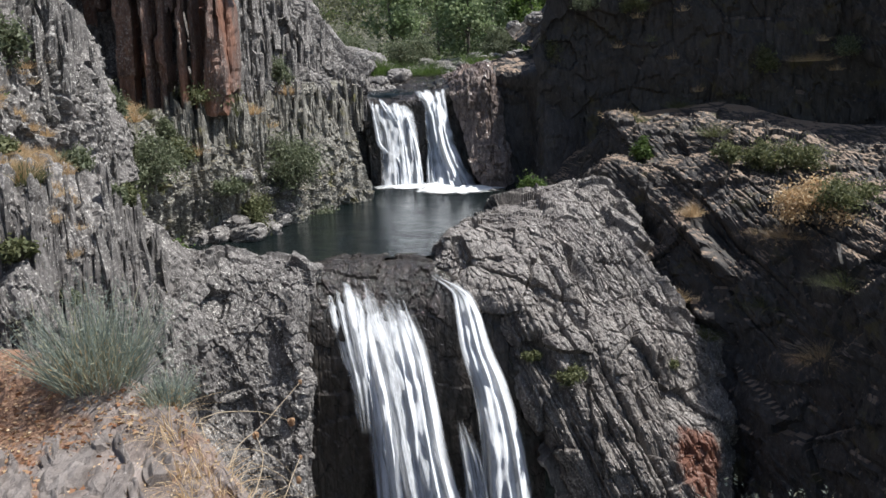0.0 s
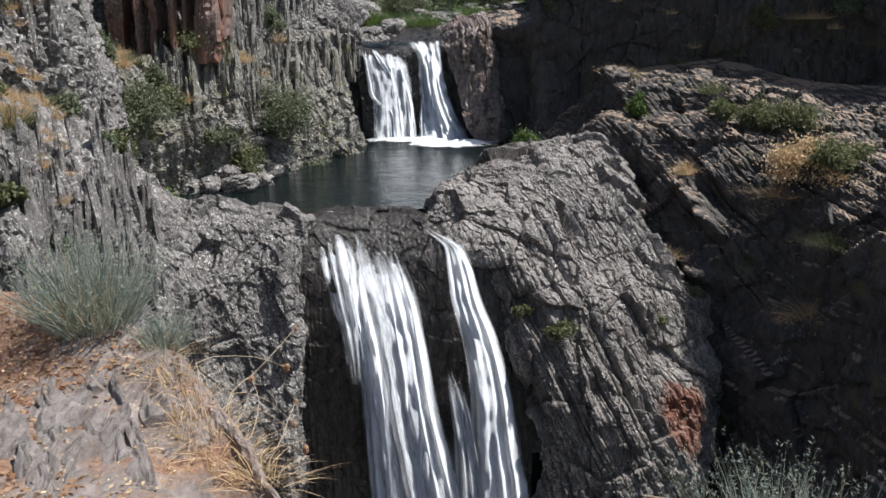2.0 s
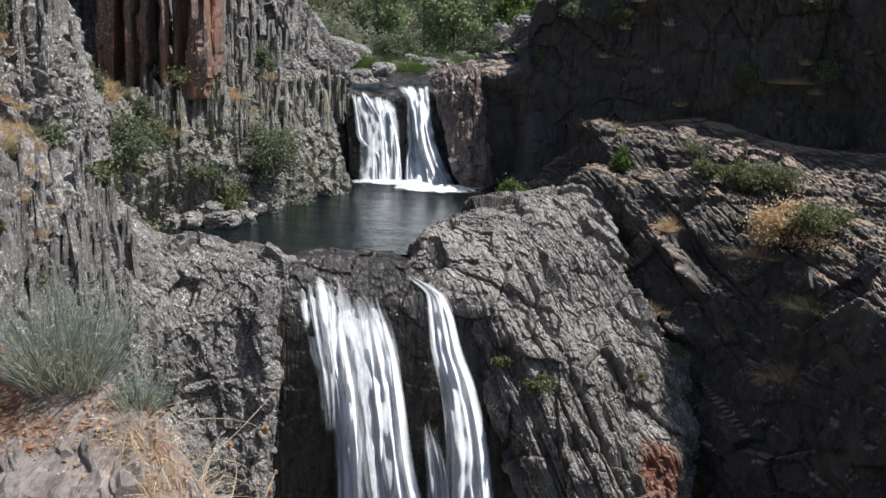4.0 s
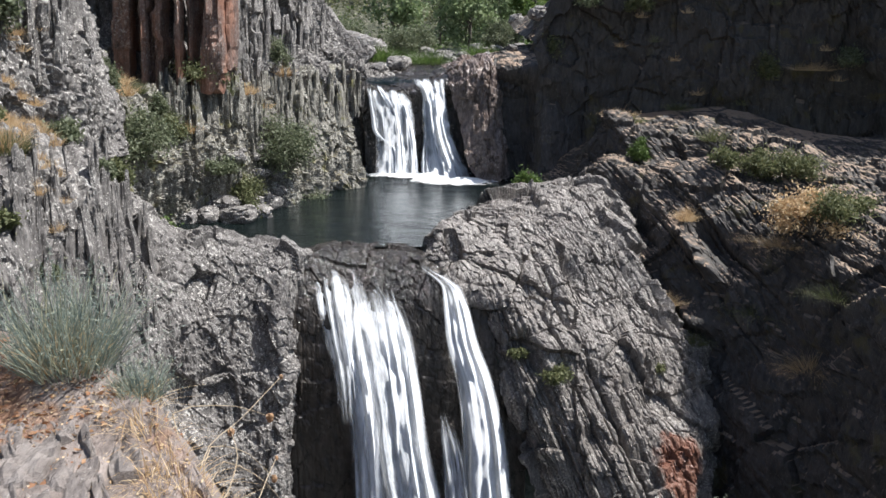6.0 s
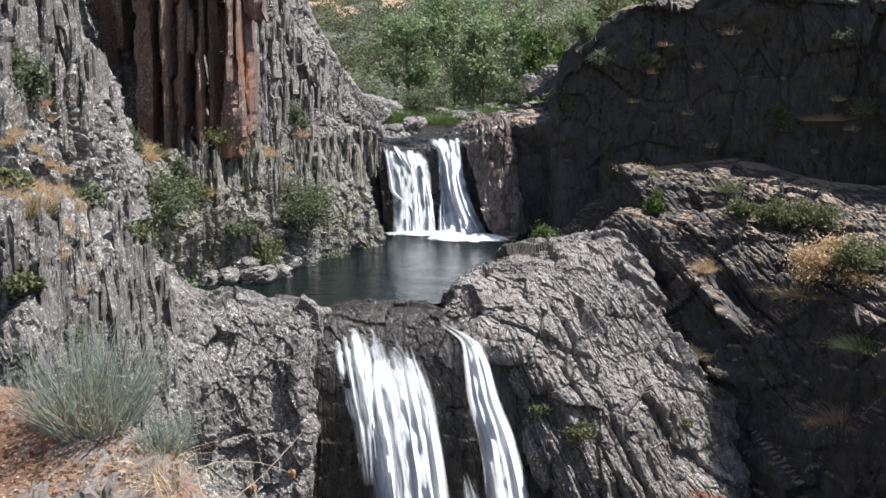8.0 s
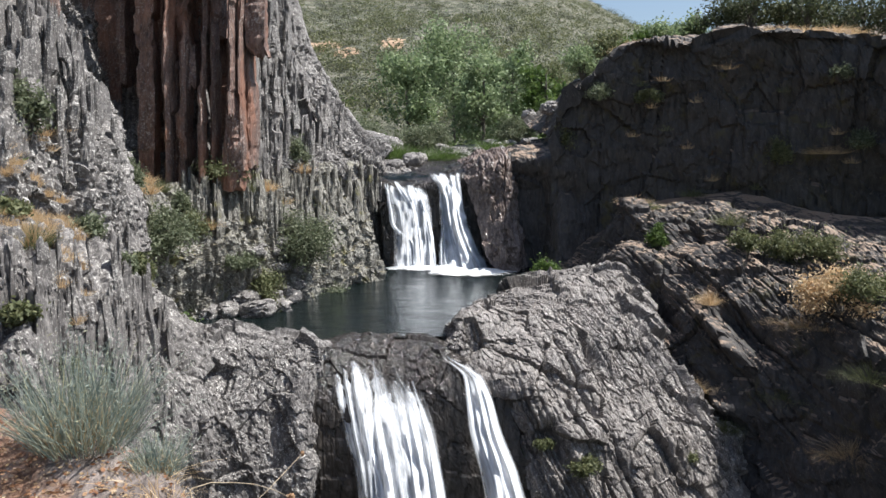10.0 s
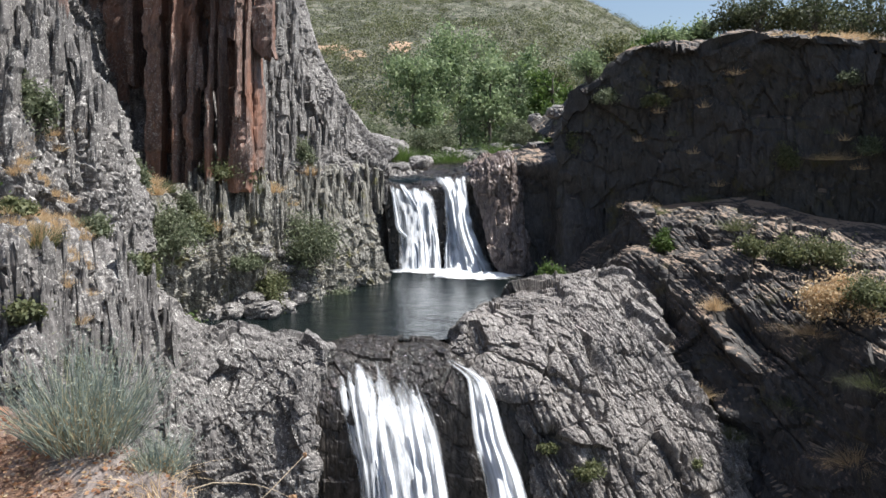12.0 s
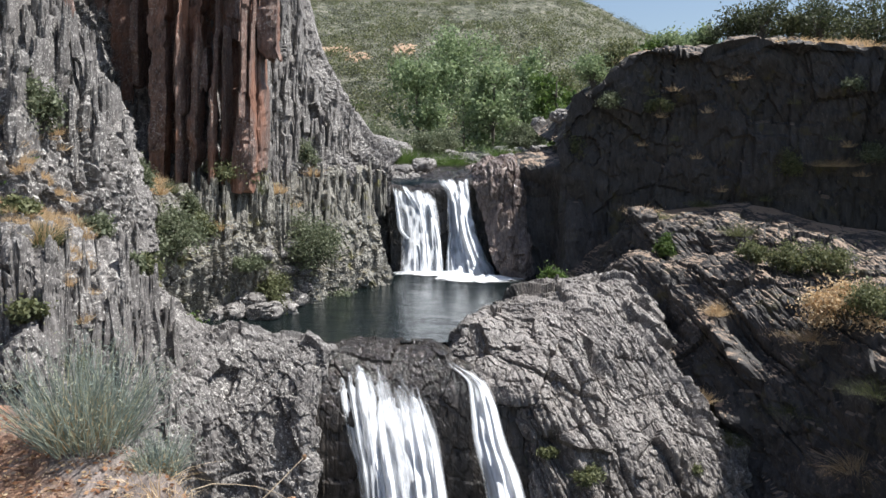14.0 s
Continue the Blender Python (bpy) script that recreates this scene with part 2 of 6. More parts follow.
def falling_water(name, density, across, seed):
    """White streaks of falling water, clear between the strands; u runs across, v down."""
    m, nt, b = material(name, 0.35)
    uv = nt.nodes.new("ShaderNodeUVMap")
    uv.uv_map = "flow"
    mp = nt.nodes.new("ShaderNodeMapping")
    mp.inputs["Location"].default_value = (seed, seed * 2.3, 0)
    nt.links.new(uv.outputs[0], mp.inputs[0])
    s1 = tex_noise(nt, mp.outputs[0], 1, 5, 0.65, (across, 0.5, 1))
    s2 = tex_noise(nt, mp.outputs[0], 1, 6, 0.7, (across * 3.0, 0.9, 1))
    half = nt.nodes.new("ShaderNodeMath")
    half.operation = 'MULTIPLY'
    half.inputs[1].default_value = 0.34
    nt.links.new(s1, half.inputs[0])
    s3 = tex_noise(nt, mp.outputs[0], 1, 4, 0.7, (across * 1.6, 5.0, 1))
    drops = nt.nodes.new("ShaderNodeMath")
    drops.operation = 'MULTIPLY_ADD'
    nt.links.new(s3, drops.inputs[0])
    drops.inputs[1].default_value = 0.30
    nt.links.new(half.outputs[0], drops.inputs[2])
    add = nt.nodes.new("ShaderNodeMath")
    add.operation = 'MULTIPLY_ADD'
    nt.links.new(s2, add.inputs[0])
    add.inputs[1].default_value = 0.36
    nt.links.new(drops.outputs[0], add.inputs[2])
    lo = 0.56 - density * 0.2
    a = ramp(nt, add.outputs[0], [(lo - 0.10, (density * 0.75,) * 3), (lo + 0.03, (0.5 + density * 0.4,) * 3), (lo + 0.12, (0.98, 0.98, 0.98))])
    edge = nt.nodes.new("ShaderNodeVertexColor")
    edge.layer_name = "cover"
    mul = nt.nodes.new("ShaderNodeMath")
    mul.operation = 'MULTIPLY'
    nt.links.new(a, mul.inputs[0])
    nt.links.new(edge.outputs[0], mul.inputs[1])
    glow = nt.nodes.new("ShaderNodeBsdfTranslucent")
    glow.inputs[0].default_value = (0.95, 0.97, 1.0, 1)
    thru = nt.nodes.new("ShaderNodeMixShader")
    thru.inputs[0].default_value = 0.3
    clear = nt.nodes.new("ShaderNodeBsdfTransparent")
    both = nt.nodes.new("ShaderNodeMixShader")
    nt.links.new(b.outputs[0], thru.inputs[1])
    nt.links.new(glow.outputs[0], thru.inputs[2])
    nt.links.new(mul.outputs[0], both.inputs[0])
    nt.links.new(clear.outputs[0], both.inputs[1])
    nt.links.new(thru.outputs[0], both.inputs[2])
    nt.links.new(both.outputs[0], nt.nodes["Material Output"].inputs[0])
    b.inputs["Base Color"].default_value = (0.86, 0.90, 0.96, 1)
    b.inputs["Subsurface Weight"].default_value = 0.0
    # constant normal tilted up to the sun, added to brighten the water
    lit_normal = nt.nodes.new("ShaderNodeCombineXYZ")
    for k, v in enumerate((0.3, -0.55, 0.78)):
        lit_normal.inputs[k].default_value = v
    bump(nt, b, [(s2, 1.0)], 0.03, 0.4)
    bmp = b.inputs["Normal"].links[0].from_node
    nt.links.new(lit_normal.outputs[0], bmp.inputs["Normal"])
    return m


FALL_A, FALL_B = falling_water("falling_water_dense", 0.66, 13, 1.7), falling_water("falling_water_thin", 0.30, 15, 5.1)
FOAM, _nt, _b = material("white_foam", 0.5)
_g = _nt.nodes.new("ShaderNodeNewGeometry").outputs["Position"]
_n1 = tex_noise(_nt, _g, 5, 6, 0.7)
_b.inputs["Base Color"].default_value = (0.85, 0.88, 0.9, 1)
_e = _nt.nodes.new("ShaderNodeVertexColor")
_e.layer_name = "cover"
_m = _nt.nodes.new("ShaderNodeMath")
_m.operation = 'MULTIPLY_ADD'
_nt.links.new(_n1, _m.inputs[0])
_m.inputs[1].default_value = 1.7
_nt.links.new(_e.outputs[0], _m.inputs[2])
_h = _nt.nodes.new("ShaderNodeMath")
_h.operation = 'MULTIPLY'
_h.inputs[1].default_value = 0.5
_nt.links.new(_m.outputs[0], _h.inputs[0])
_nt.links.new(ramp(_nt, _h.outputs[0], [(0.62, (0, 0, 0)), (0.85, (1, 1, 1))]), _b.inputs["Alpha"])
bump(_nt, _b, [(_n1, 1)], 0.08, 0.7)


# ---- noise on arrays of points ----
def hash01(i, j, k, s):
    h = (i.astype(np.int64) * 73856093) ^ (j.astype(np.int64) * 19349663) ^ (k.astype(np.int64) * 83492791) ^ (s * 40503 + 977)
    h = (h ^ (h >> 13)) * 1274126177 & 0xFFFFFFFF
    h = (h ^ (h >> 16)) * 2246822519 & 0xFFFFFFFF
    h = h ^ (h >> 15)
    return (h & 0xFFFFFF) / float(0x1000000)


def vnoise(p, seed=0):
    """Value noise, -1 to 1."""
    f = np.floor(p)
    w = p - f
    w = w * w * (3 - 2 * w)
    i, j, k = (f[:, a].astype(np.int64) for a in range(3))
    out = 0
    for a in (0, 1):
        for b in (0, 1):
            for c in (0, 1):
                g = (w[:, 0] if a else 1 - w[:, 0]) * (w[:, 1] if b else 1 - w[:, 1]) * (w[:, 2] if c else 1 - w[:, 2])
                out = out + g * hash01(i + a, j + b, k + c, seed)
    return out * 2 - 1


def fbm(p, octaves=4, seed=0):
    out, amp = 0, 1.0
    for o in range(octaves):
        out = out + amp * vnoise(p * 2 ** o + o * 17.3, seed + o)
        amp *= 0.5
    return out


def facets(p, seed=0):
    """Broken blocks: every cell has a height and a tilt of its own; also gives the gap to the next cell."""
    f = np.floor(p).astype(np.int64)
    best = np.full(len(p), 9.0)
    second = np.full(len(p), 9.0)
    val = np.zeros(len(p))
    for a in (-1, 0, 1):
        for b in (-1, 0, 1):
            for c in (-1, 0, 1):
                i, j, k = f[:, 0] + a, f[:, 1] + b, f[:, 2] + c
                q = np.stack([i + hash01(i, j, k, seed), j + hash01(i, j, k, seed + 1), k + hash01(i, j, k, seed + 2)], 1)
                d = p - q
                r = (d * d).sum(1)
                tilt = np.stack([hash01(i, j, k, seed + 3 + n) * 2 - 1 for n in range(3)], 1)
                v = (hash01(i, j, k, seed + 7) * 2 - 1) + (d * tilt).sum(1) * 0.8
                near = r < best
                second = np.where(near, best, np.minimum(second, r))
                val = np.where(near, v, val)
                best = np.where(near, r, best)
    return val, np.sqrt(second) - np.sqrt(best)


# ---- rock masses ----
def spline(points, n):
    """n points along a smooth curve through the given ones, evenly by length."""
    p = np.asarray(points, float)
    q = np.concatenate([[2 * p[0] - p[1]], p, [2 * p[-1] - p[-2]]])
    fine = []
    for s in range(len(p) - 1):
        t = np.linspace(0, 1, 24, endpoint=False)[:, None]
        a, b, c, d = q[s:s + 4]
        fine.append(0.5 * (2 * b + (c - a) * t + (2 * a - 5 * b + 4 * c - d) * t * t + (3 * b - a - 3 * c + d) * t ** 3))
    fine = np.concatenate(fine + [p[-1:]])
    ln = np.concatenate([[0], np.cumsum(np.linalg.norm(np.diff(fine, axis=0), axis=1))])
    u = np.linspace(0, ln[-1], n)
    return np.stack([np.interp(u, ln, fine[:, a]) for a in range(3)], 1)


def loft(rails, nu, nv):
    """A grid of points over a surface through rails that run from left to right, the first one highest."""
    rows = np.stack([spline(r, nu) for r in rails])
    grid = np.empty((nv, nu, 3))
    for c in range(nu):
        grid[:, c] = spline(rows[:, c], nv)
    return grid


def grid_normals(g):
    n = np.cross(np.gradient(g, axis=1), np.gradient(g, axis=0))
    return n / np.maximum(np.linalg.norm(n, axis=2, keepdims=True), 1e-9)


def blades_relief(q, width, length, seed):
    """Slate blades side by side: uneven widths, each with its own depth and tilt, broken off along its length, deep thin gaps."""
    w = q[:, 0] / width
    i = np.floor(w).astype(np.int64)
    zero = np.zeros_like(i)

    def edge(n):
        return n + 0.7 * (hash01(n, zero, zero, seed) - 0.5)

    i = np.where(w < edge(i), i - 1, i)
    i = np.where(w >= edge(i + 1), i + 1, i)
    lo, hi = edge(i), edge(i + 1)
    f = (w - lo) / (hi - lo)
    k = np.floor(q[:, 2] / length + 9 * hash01(i, zero, zero, seed + 1) + 0.25 * (f - 0.5)).astype(np.int64)
    tilt = 1.5 * (hash01(i, k // 2, zero, seed + 2) - 0.5) * (f - 0.5)
    gap = np.minimum(f, 1 - f) * (hi - lo) * width
    groove = -np.exp(-(gap / 0.035) ** 2) * (0.25 + 0.9 * hash01(i, zero, zero, seed + 3))
    return 1.3 * hash01(i, zero, zero, seed + 4) + 0.6 * hash01(i, k, zero, seed + 5) - 0.95 + tilt + groove


def blocks_relief(q, size, seed, crack=0.5):
    """Angular broken blocks with cracks between them."""
    v, e = facets(q / size, seed)
    return v - crack * np.exp(-(e / 0.07) ** 2)


def line_distance(p, a, b):
    """Distance to a line from a to b, counted little in depth."""
    k = np.array([1, 0.35, 1])
    a, b, p = np.array(a) * k, np.array(b) * k, p * k
    t = np.clip(((p - a) @ (b - a)) / ((b - a) @ (b - a)), 0, 1)
    return np.linalg.norm(p - a - t[:, None] * (b - a), axis=1)


def cleave(p, axes, size, big, small, seed, ribs=1.0, folds=(), rows=1.0):
    """Relief of cleft rock: broad swells, blades along the cleavage, blocks, fine breakage, single clefts and spines."""
    q = axes if np.ndim(axes) == 2 and len(axes) == len(p) else p @ np.asarray(axes, float).T
    size = np.asarray(size, float)
    warp = np.stack([fbm(p * 0.7 + s, 2, seed + s) for s in (1, 2, 3)], 1) * np.array([0.06, 0.10, 0.10])
    q = q + warp
    if isinstance(ribs, tuple):
        r = np.clip((ribs[1] - p[:, 0]) / (ribs[1] - ribs[0]), 0, 1) * (1 - ribs[2]) + ribs[2]
    else:
        r = np.full(len(p), ribs)
    r = r * rows * np.clip(0.8 + 0.9 * vnoise(p * 0.5 + 9, seed + 6), 0.25, 1.2)
    swell = fbm(p * 0.5, 3, seed + 5)
    cube = np.full(3, size[0] * 2.4) * np.array([1, 1, 1.3])
    coarse = 0.5 * swell + (0.45 - 0.2 * np.minimum(r, 1)) * blocks_relief(q, cube * 1.6, seed, 0.15) + r * 0.6 * blades_relief(q, size[0] * 2.7, size[2] * 1.9, seed + 50)
    fine = r * blades_relief(q, size[0], size[2], seed + 60) + r * 0.5 * blades_relief(q, size[0] * 0.38, size[2] * 0.7, seed + 70)
    fine = fine + (0.75 - 0.4 * np.minimum(r, 1)) * blocks_relief(q, cube * 0.6, seed + 20, 0.12) + 0.3 * blocks_relief(q, cube * 0.2, seed + 30, 0.3)
    d = big * coarse + small * fine
    for a, b, width, depth in folds:
        d = d - depth * np.exp(-(line_distance(p, a, b) / width) ** 2)
    return d


ROCKS = []
UP = ((1, 0, 0), (0, 1, 0), (0, 0, 1))
CLEFT = ((0.8, 0.6, 0), (-0.6, 0.8, 0), (0.05, 0, 1))
LEANING = ((0.91, 0.1, 0.40), (0, 1, 0), (-0.40, 0.0, 0.91))


def mesh_from(name, verts, faces, mat=None, smooth=False):
    me = bpy.data.meshes.new(name)
    me.from_pydata(verts.tolist() if hasattr(verts, "tolist") else verts, [], faces.tolist() if hasattr(faces, "tolist") else faces)
    if mat:
        me.materials.append(mat)
    if smooth:
        me.polygons.foreach_set("use_smooth", [True] * len(me.polygons))
    me.update()
    return me


def grid_faces(nu, nv):
    i = np.arange(nv - 1)[:, None] * nu + np.arange(nu - 1)[None]
    return np.stack([i, i + nu, i + nu + 1, i + 1], -1).reshape(-1, 4)


def rock_mass(name, rails, nu, nv, mat, label, axes=UP, size=(0.5, 0.9, 1.6), big=0.3, small=0.1, seed=1, ribs=1.0, folds=(), calm=0.0):
    g = loft(rails, nu, nv)
    nrm = grid_normals(g)
    if nrm[..., 2].mean() < 0 or (abs(nrm[..., 2].mean()) < 0.2 and nrm[..., 1].mean() > 0):
        nrm = -nrm
    p = g.reshape(-1, 3)
    rows = np.repeat(np.clip((np.arange(nv) / nv - calm * 0.6) / max(calm * 0.6, 1e-6), 0.1, 1), nu)
    d = cleave(p, axes, size, big, small, seed, ribs, folds, rows)
    d = d * np.repeat(np.clip(np.arange(nv) / (0.10 * nv), 0.2, 1), nu)
    v = p + nrm.reshape(-1, 3) * d[:, None]
    ob = new(name, mesh_from(name, v, grid_faces(nu, nv), mat))
    tagged(ob, label, "rock", kind="structure")
    vs = v.reshape(nv, nu, 3)[::2, ::2]
    ROCKS.append((vs.reshape(-1, 3), grid_faces(vs.shape[1], vs.shape[0])))
    return ob


# near-left ribs, the spur beside the lower fall
bank_left = rock_mass("rock_bank_left", [
    [(-10.83, 14.00, 3.85), (-8.99, 14.00, 3.59), (-7.54, 14.00, 3.49), (-6.87, 15.00, 2.95), (-6.92, 17.50, 1.19), (-6.27, 18.20, 0.03), (-4.79, 17.80, -0.12), (-3.46, 17.20, -0.11), (-2.38, 17.00, -0.37), (-2.13, 18.10, -0.72)],
    [(-7.19, 9.20, 3.08), (-6.08, 9.40, 3.06), (-5.50, 10.00, 3.02), (-5.40, 11.00, 2.61), (-5.30, 12.60, 2.17), (-5.49, 15.00, 1.19), (-5.21, 16.00, 0.49), (-4.54, 16.00, 0.62), (-3.94, 16.00, 0.45), (-3.05, 15.80, 0.40), (-2.45, 15.80, 0.13), (-2.20, 16.90, -0.22)],
    [(-6.96, 8.80, 2.18), (-5.89, 9.00, 2.14), (-5.29, 9.50, 2.04), (-5.11, 10.30, 1.79), (-5.06, 11.80, 1.29), (-5.09, 13.80, 0.51), (-4.53, 14.70, 0.05), (-3.83, 15.00, -0.09), (-3.26, 15.00, -0.15), (-2.72, 15.20, -0.20), (-2.47, 16.30, -0.55)],
    [(-6.74, 8.40, 1.21), (-5.71, 8.60, 1.15), (-5.08, 9.00, 1.02), (-4.96, 10.00, 0.60), (-4.86, 11.40, 0.04), (-4.75, 13.00, -0.62), (-4.26, 14.00, -1.09), (-3.71, 14.40, -1.29), (-3.20, 14.60, -1.36), (-2.69, 14.80, -1.38), (-2.44, 15.90, -1.73)],
    [(-6.69, 8.20, 0.09), (-5.60, 8.30, 0.04), (-4.98, 8.80, -0.19), (-4.85, 9.80, -0.67), (-4.76, 11.20, -1.34), (-4.64, 12.80, -2.10), (-4.25, 13.80, -2.58), (-3.71, 14.20, -2.77), (-3.19, 14.40, -2.86), (-2.74, 14.70, -3.01), (-2.49, 15.80, -3.36)],
    [(-7.50, 8.00, -4.00), (-6.00, 8.30, -4.00), (-5.00, 9.00, -4.00), (-4.60, 10.00, -4.00), (-4.30, 11.50, -4.00), (-4.10, 12.70, -4.00), (-3.80, 13.60, -4.00), (-3.40, 14.10, -4.00), (-2.90, 14.40, -4.00), (-2.65, 15.50, -4.35)],
    [(-7.50, 8.00, -8.50), (-6.00, 8.30, -8.50), (-5.00, 9.00, -8.50), (-4.60, 10.00, -8.50), (-4.30, 11.50, -8.50), (-4.10, 12.70, -8.50), (-3.80, 13.60, -8.50), (-3.40, 14.00, -8.50), (-2.90, 14.30, -8.50), (-2.65, 15.40, -8.85)],
], 420, 420, ROCK_GREY, "grey lichen-spotted slate bank with upright ribs", CLEFT, (0.20, 0.9, 1.3), 0.26, 0.07, 11, (-5.0, -4.3, 0.12))

wall_lower = rock_mass("rock_wall_lower_fall", [
    [(-3.43, 18.50, -0.39), (-2.03, 18.50, -0.39), (-0.62, 18.50, -0.47), (0.65, 18.50, -0.39), (2.05, 18.50, -0.25)],
    [(-3.73, 16.30, -0.55), (-3.03, 16.15, -0.20), (-2.42, 16.40, 0.05), (-1.58, 16.70, 0.06), (-0.81, 16.70, 0.05), (-0.18, 16.60, -0.02), (0.39, 16.40, -0.35), (0.82, 16.30, -0.63), (1.79, 16.00, -0.93)],
    [(-3.68, 15.65, -0.86), (-2.98, 15.30, -0.71), (-2.20, 15.60, -0.58), (-1.26, 15.80, -0.49), (-0.54, 15.90, -0.58), (0.19, 15.80, -0.74), (0.80, 15.80, -1.11), (1.78, 15.80, -1.49)],
    [(-3.72, 15.45, -1.88), (-3.02, 15.10, -1.73), (-2.16, 15.20, -1.52), (-1.23, 15.30, -1.56), (-0.29, 15.40, -1.72), (0.79, 15.50, -2.01), (1.75, 15.50, -2.26)],
    [(-3.90, 15.35, -3.15), (-3.20, 15.00, -3.00), (-2.00, 15.00, -3.00), (-1.00, 15.10, -3.00), (0.20, 15.20, -3.00), (1.30, 15.30, -3.00), (2.40, 15.30, -3.00)],
    [(-3.90, 15.15, -8.65), (-3.20, 14.80, -8.50), (-2.00, 14.80, -8.50), (-1.00, 14.80, -8.50), (0.20, 14.90, -8.50), (1.30, 15.00, -8.50), (2.40, 15.00, -8.50)],
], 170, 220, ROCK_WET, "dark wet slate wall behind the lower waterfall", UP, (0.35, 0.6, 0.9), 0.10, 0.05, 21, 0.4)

slab_right = rock_mass("rock_slab_right", [
    [(-0.19, 17.6, -0.48), (0.43, 18.4, -0.16), (1.15, 20, 0.1), (2.46, 22.3, 0.25), (4, 23.5, 0.5), (5.7, 24, 0.7), (7.2, 23, 0.66)],
    [(-0.05, 16.5, -0.33), (0.5, 17.2, 0.42), (1.35, 18.6, 0.73), (2.68, 20.2, 0.84), (4.05, 21, 0.79), (5.15, 21.3, 0.82), (5.99, 20.5, 0.08)],
    [(0.63, 16.1, -0.6), (1.2, 16.4, -0.28), (2.17, 17.2, 0.12), (3.36, 18, 0.28), (4.46, 18.6, 0.16), (5.23, 18.8, -0.17), (5.88, 19, -0.81)],
    [(1.26, 15.8, -1.3), (1.88, 15.7, -0.98), (2.8, 16.2, -0.86), (3.93, 16.8, -0.91), (5.01, 17.4, -1.08), (5.88, 17.8, -1.48), (6.47, 18.5, -1.84)],
    [(1.61, 15.5, -2.13), (2.13, 15.2, -1.91), (3.05, 15.4, -1.84), (4.25, 15.9, -1.91), (5.45, 16.6, -1.9), (6.71, 17.2, -2.25), (7.45, 18, -2.69)],
    [(1.85, 15.2, -3), (2.32, 14.8, -2.81), (3.09, 14.9, -2.8), (4.22, 15.2, -2.87), (5.49, 15.8, -3.02), (6.79, 16.6, -3.24), (7.68, 17.6, -3.67)],
    [(2.56, 14.9, -5.33), (3.09, 14.3, -4.98), (3.98, 14.1, -4.9), (4.76, 14.2, -4.84), (5.64, 14.6, -4.69), (6.7, 15.4, -4.59), (7.57, 16.5, -4.89)],
    [(1.9, 14.2, -8.5), (2.6, 13.6, -8.5), (3.5, 13.4, -8.5), (4.4, 13.6, -8.5), (5.3, 14, -8.5), (6, 15, -8.5), (6.4, 16, -8.5)],
], 420, 420, ROCK_SLAB, "grey slate slab dipping towards the gorge, sunlit", LEANING, (0.26, 0.8, 0.8), 0.42, 0.085, 31, 0.6, [
    ((3.44, 17.2, -0.54), (4.36, 17.2, -1.84), 0.17, 0.55),
    ((4.5, 17.4, -1.76), (6.01, 17.4, -2.24), 0.12, 0.3),
    ((4.53, 15.9, -2.79), (5.07, 15.9, -4.1), 0.13, 0.4),
    ((5.19, 16.0, -2.42), (5.64, 16.0, -4.01), 0.1, 0.35),
    ((2.31, 15.2, -1.65), (3.25, 15.2, -3.7), 0.14, 0.4),
    ((3.71, 15.0, -3.61), (4.64, 15.0, -6.4), 0.16, 0.45),
    ((4.7, 17.8, 0.28), (6.1, 17.8, -1.78), 0.16, -0.25)], 0.3)

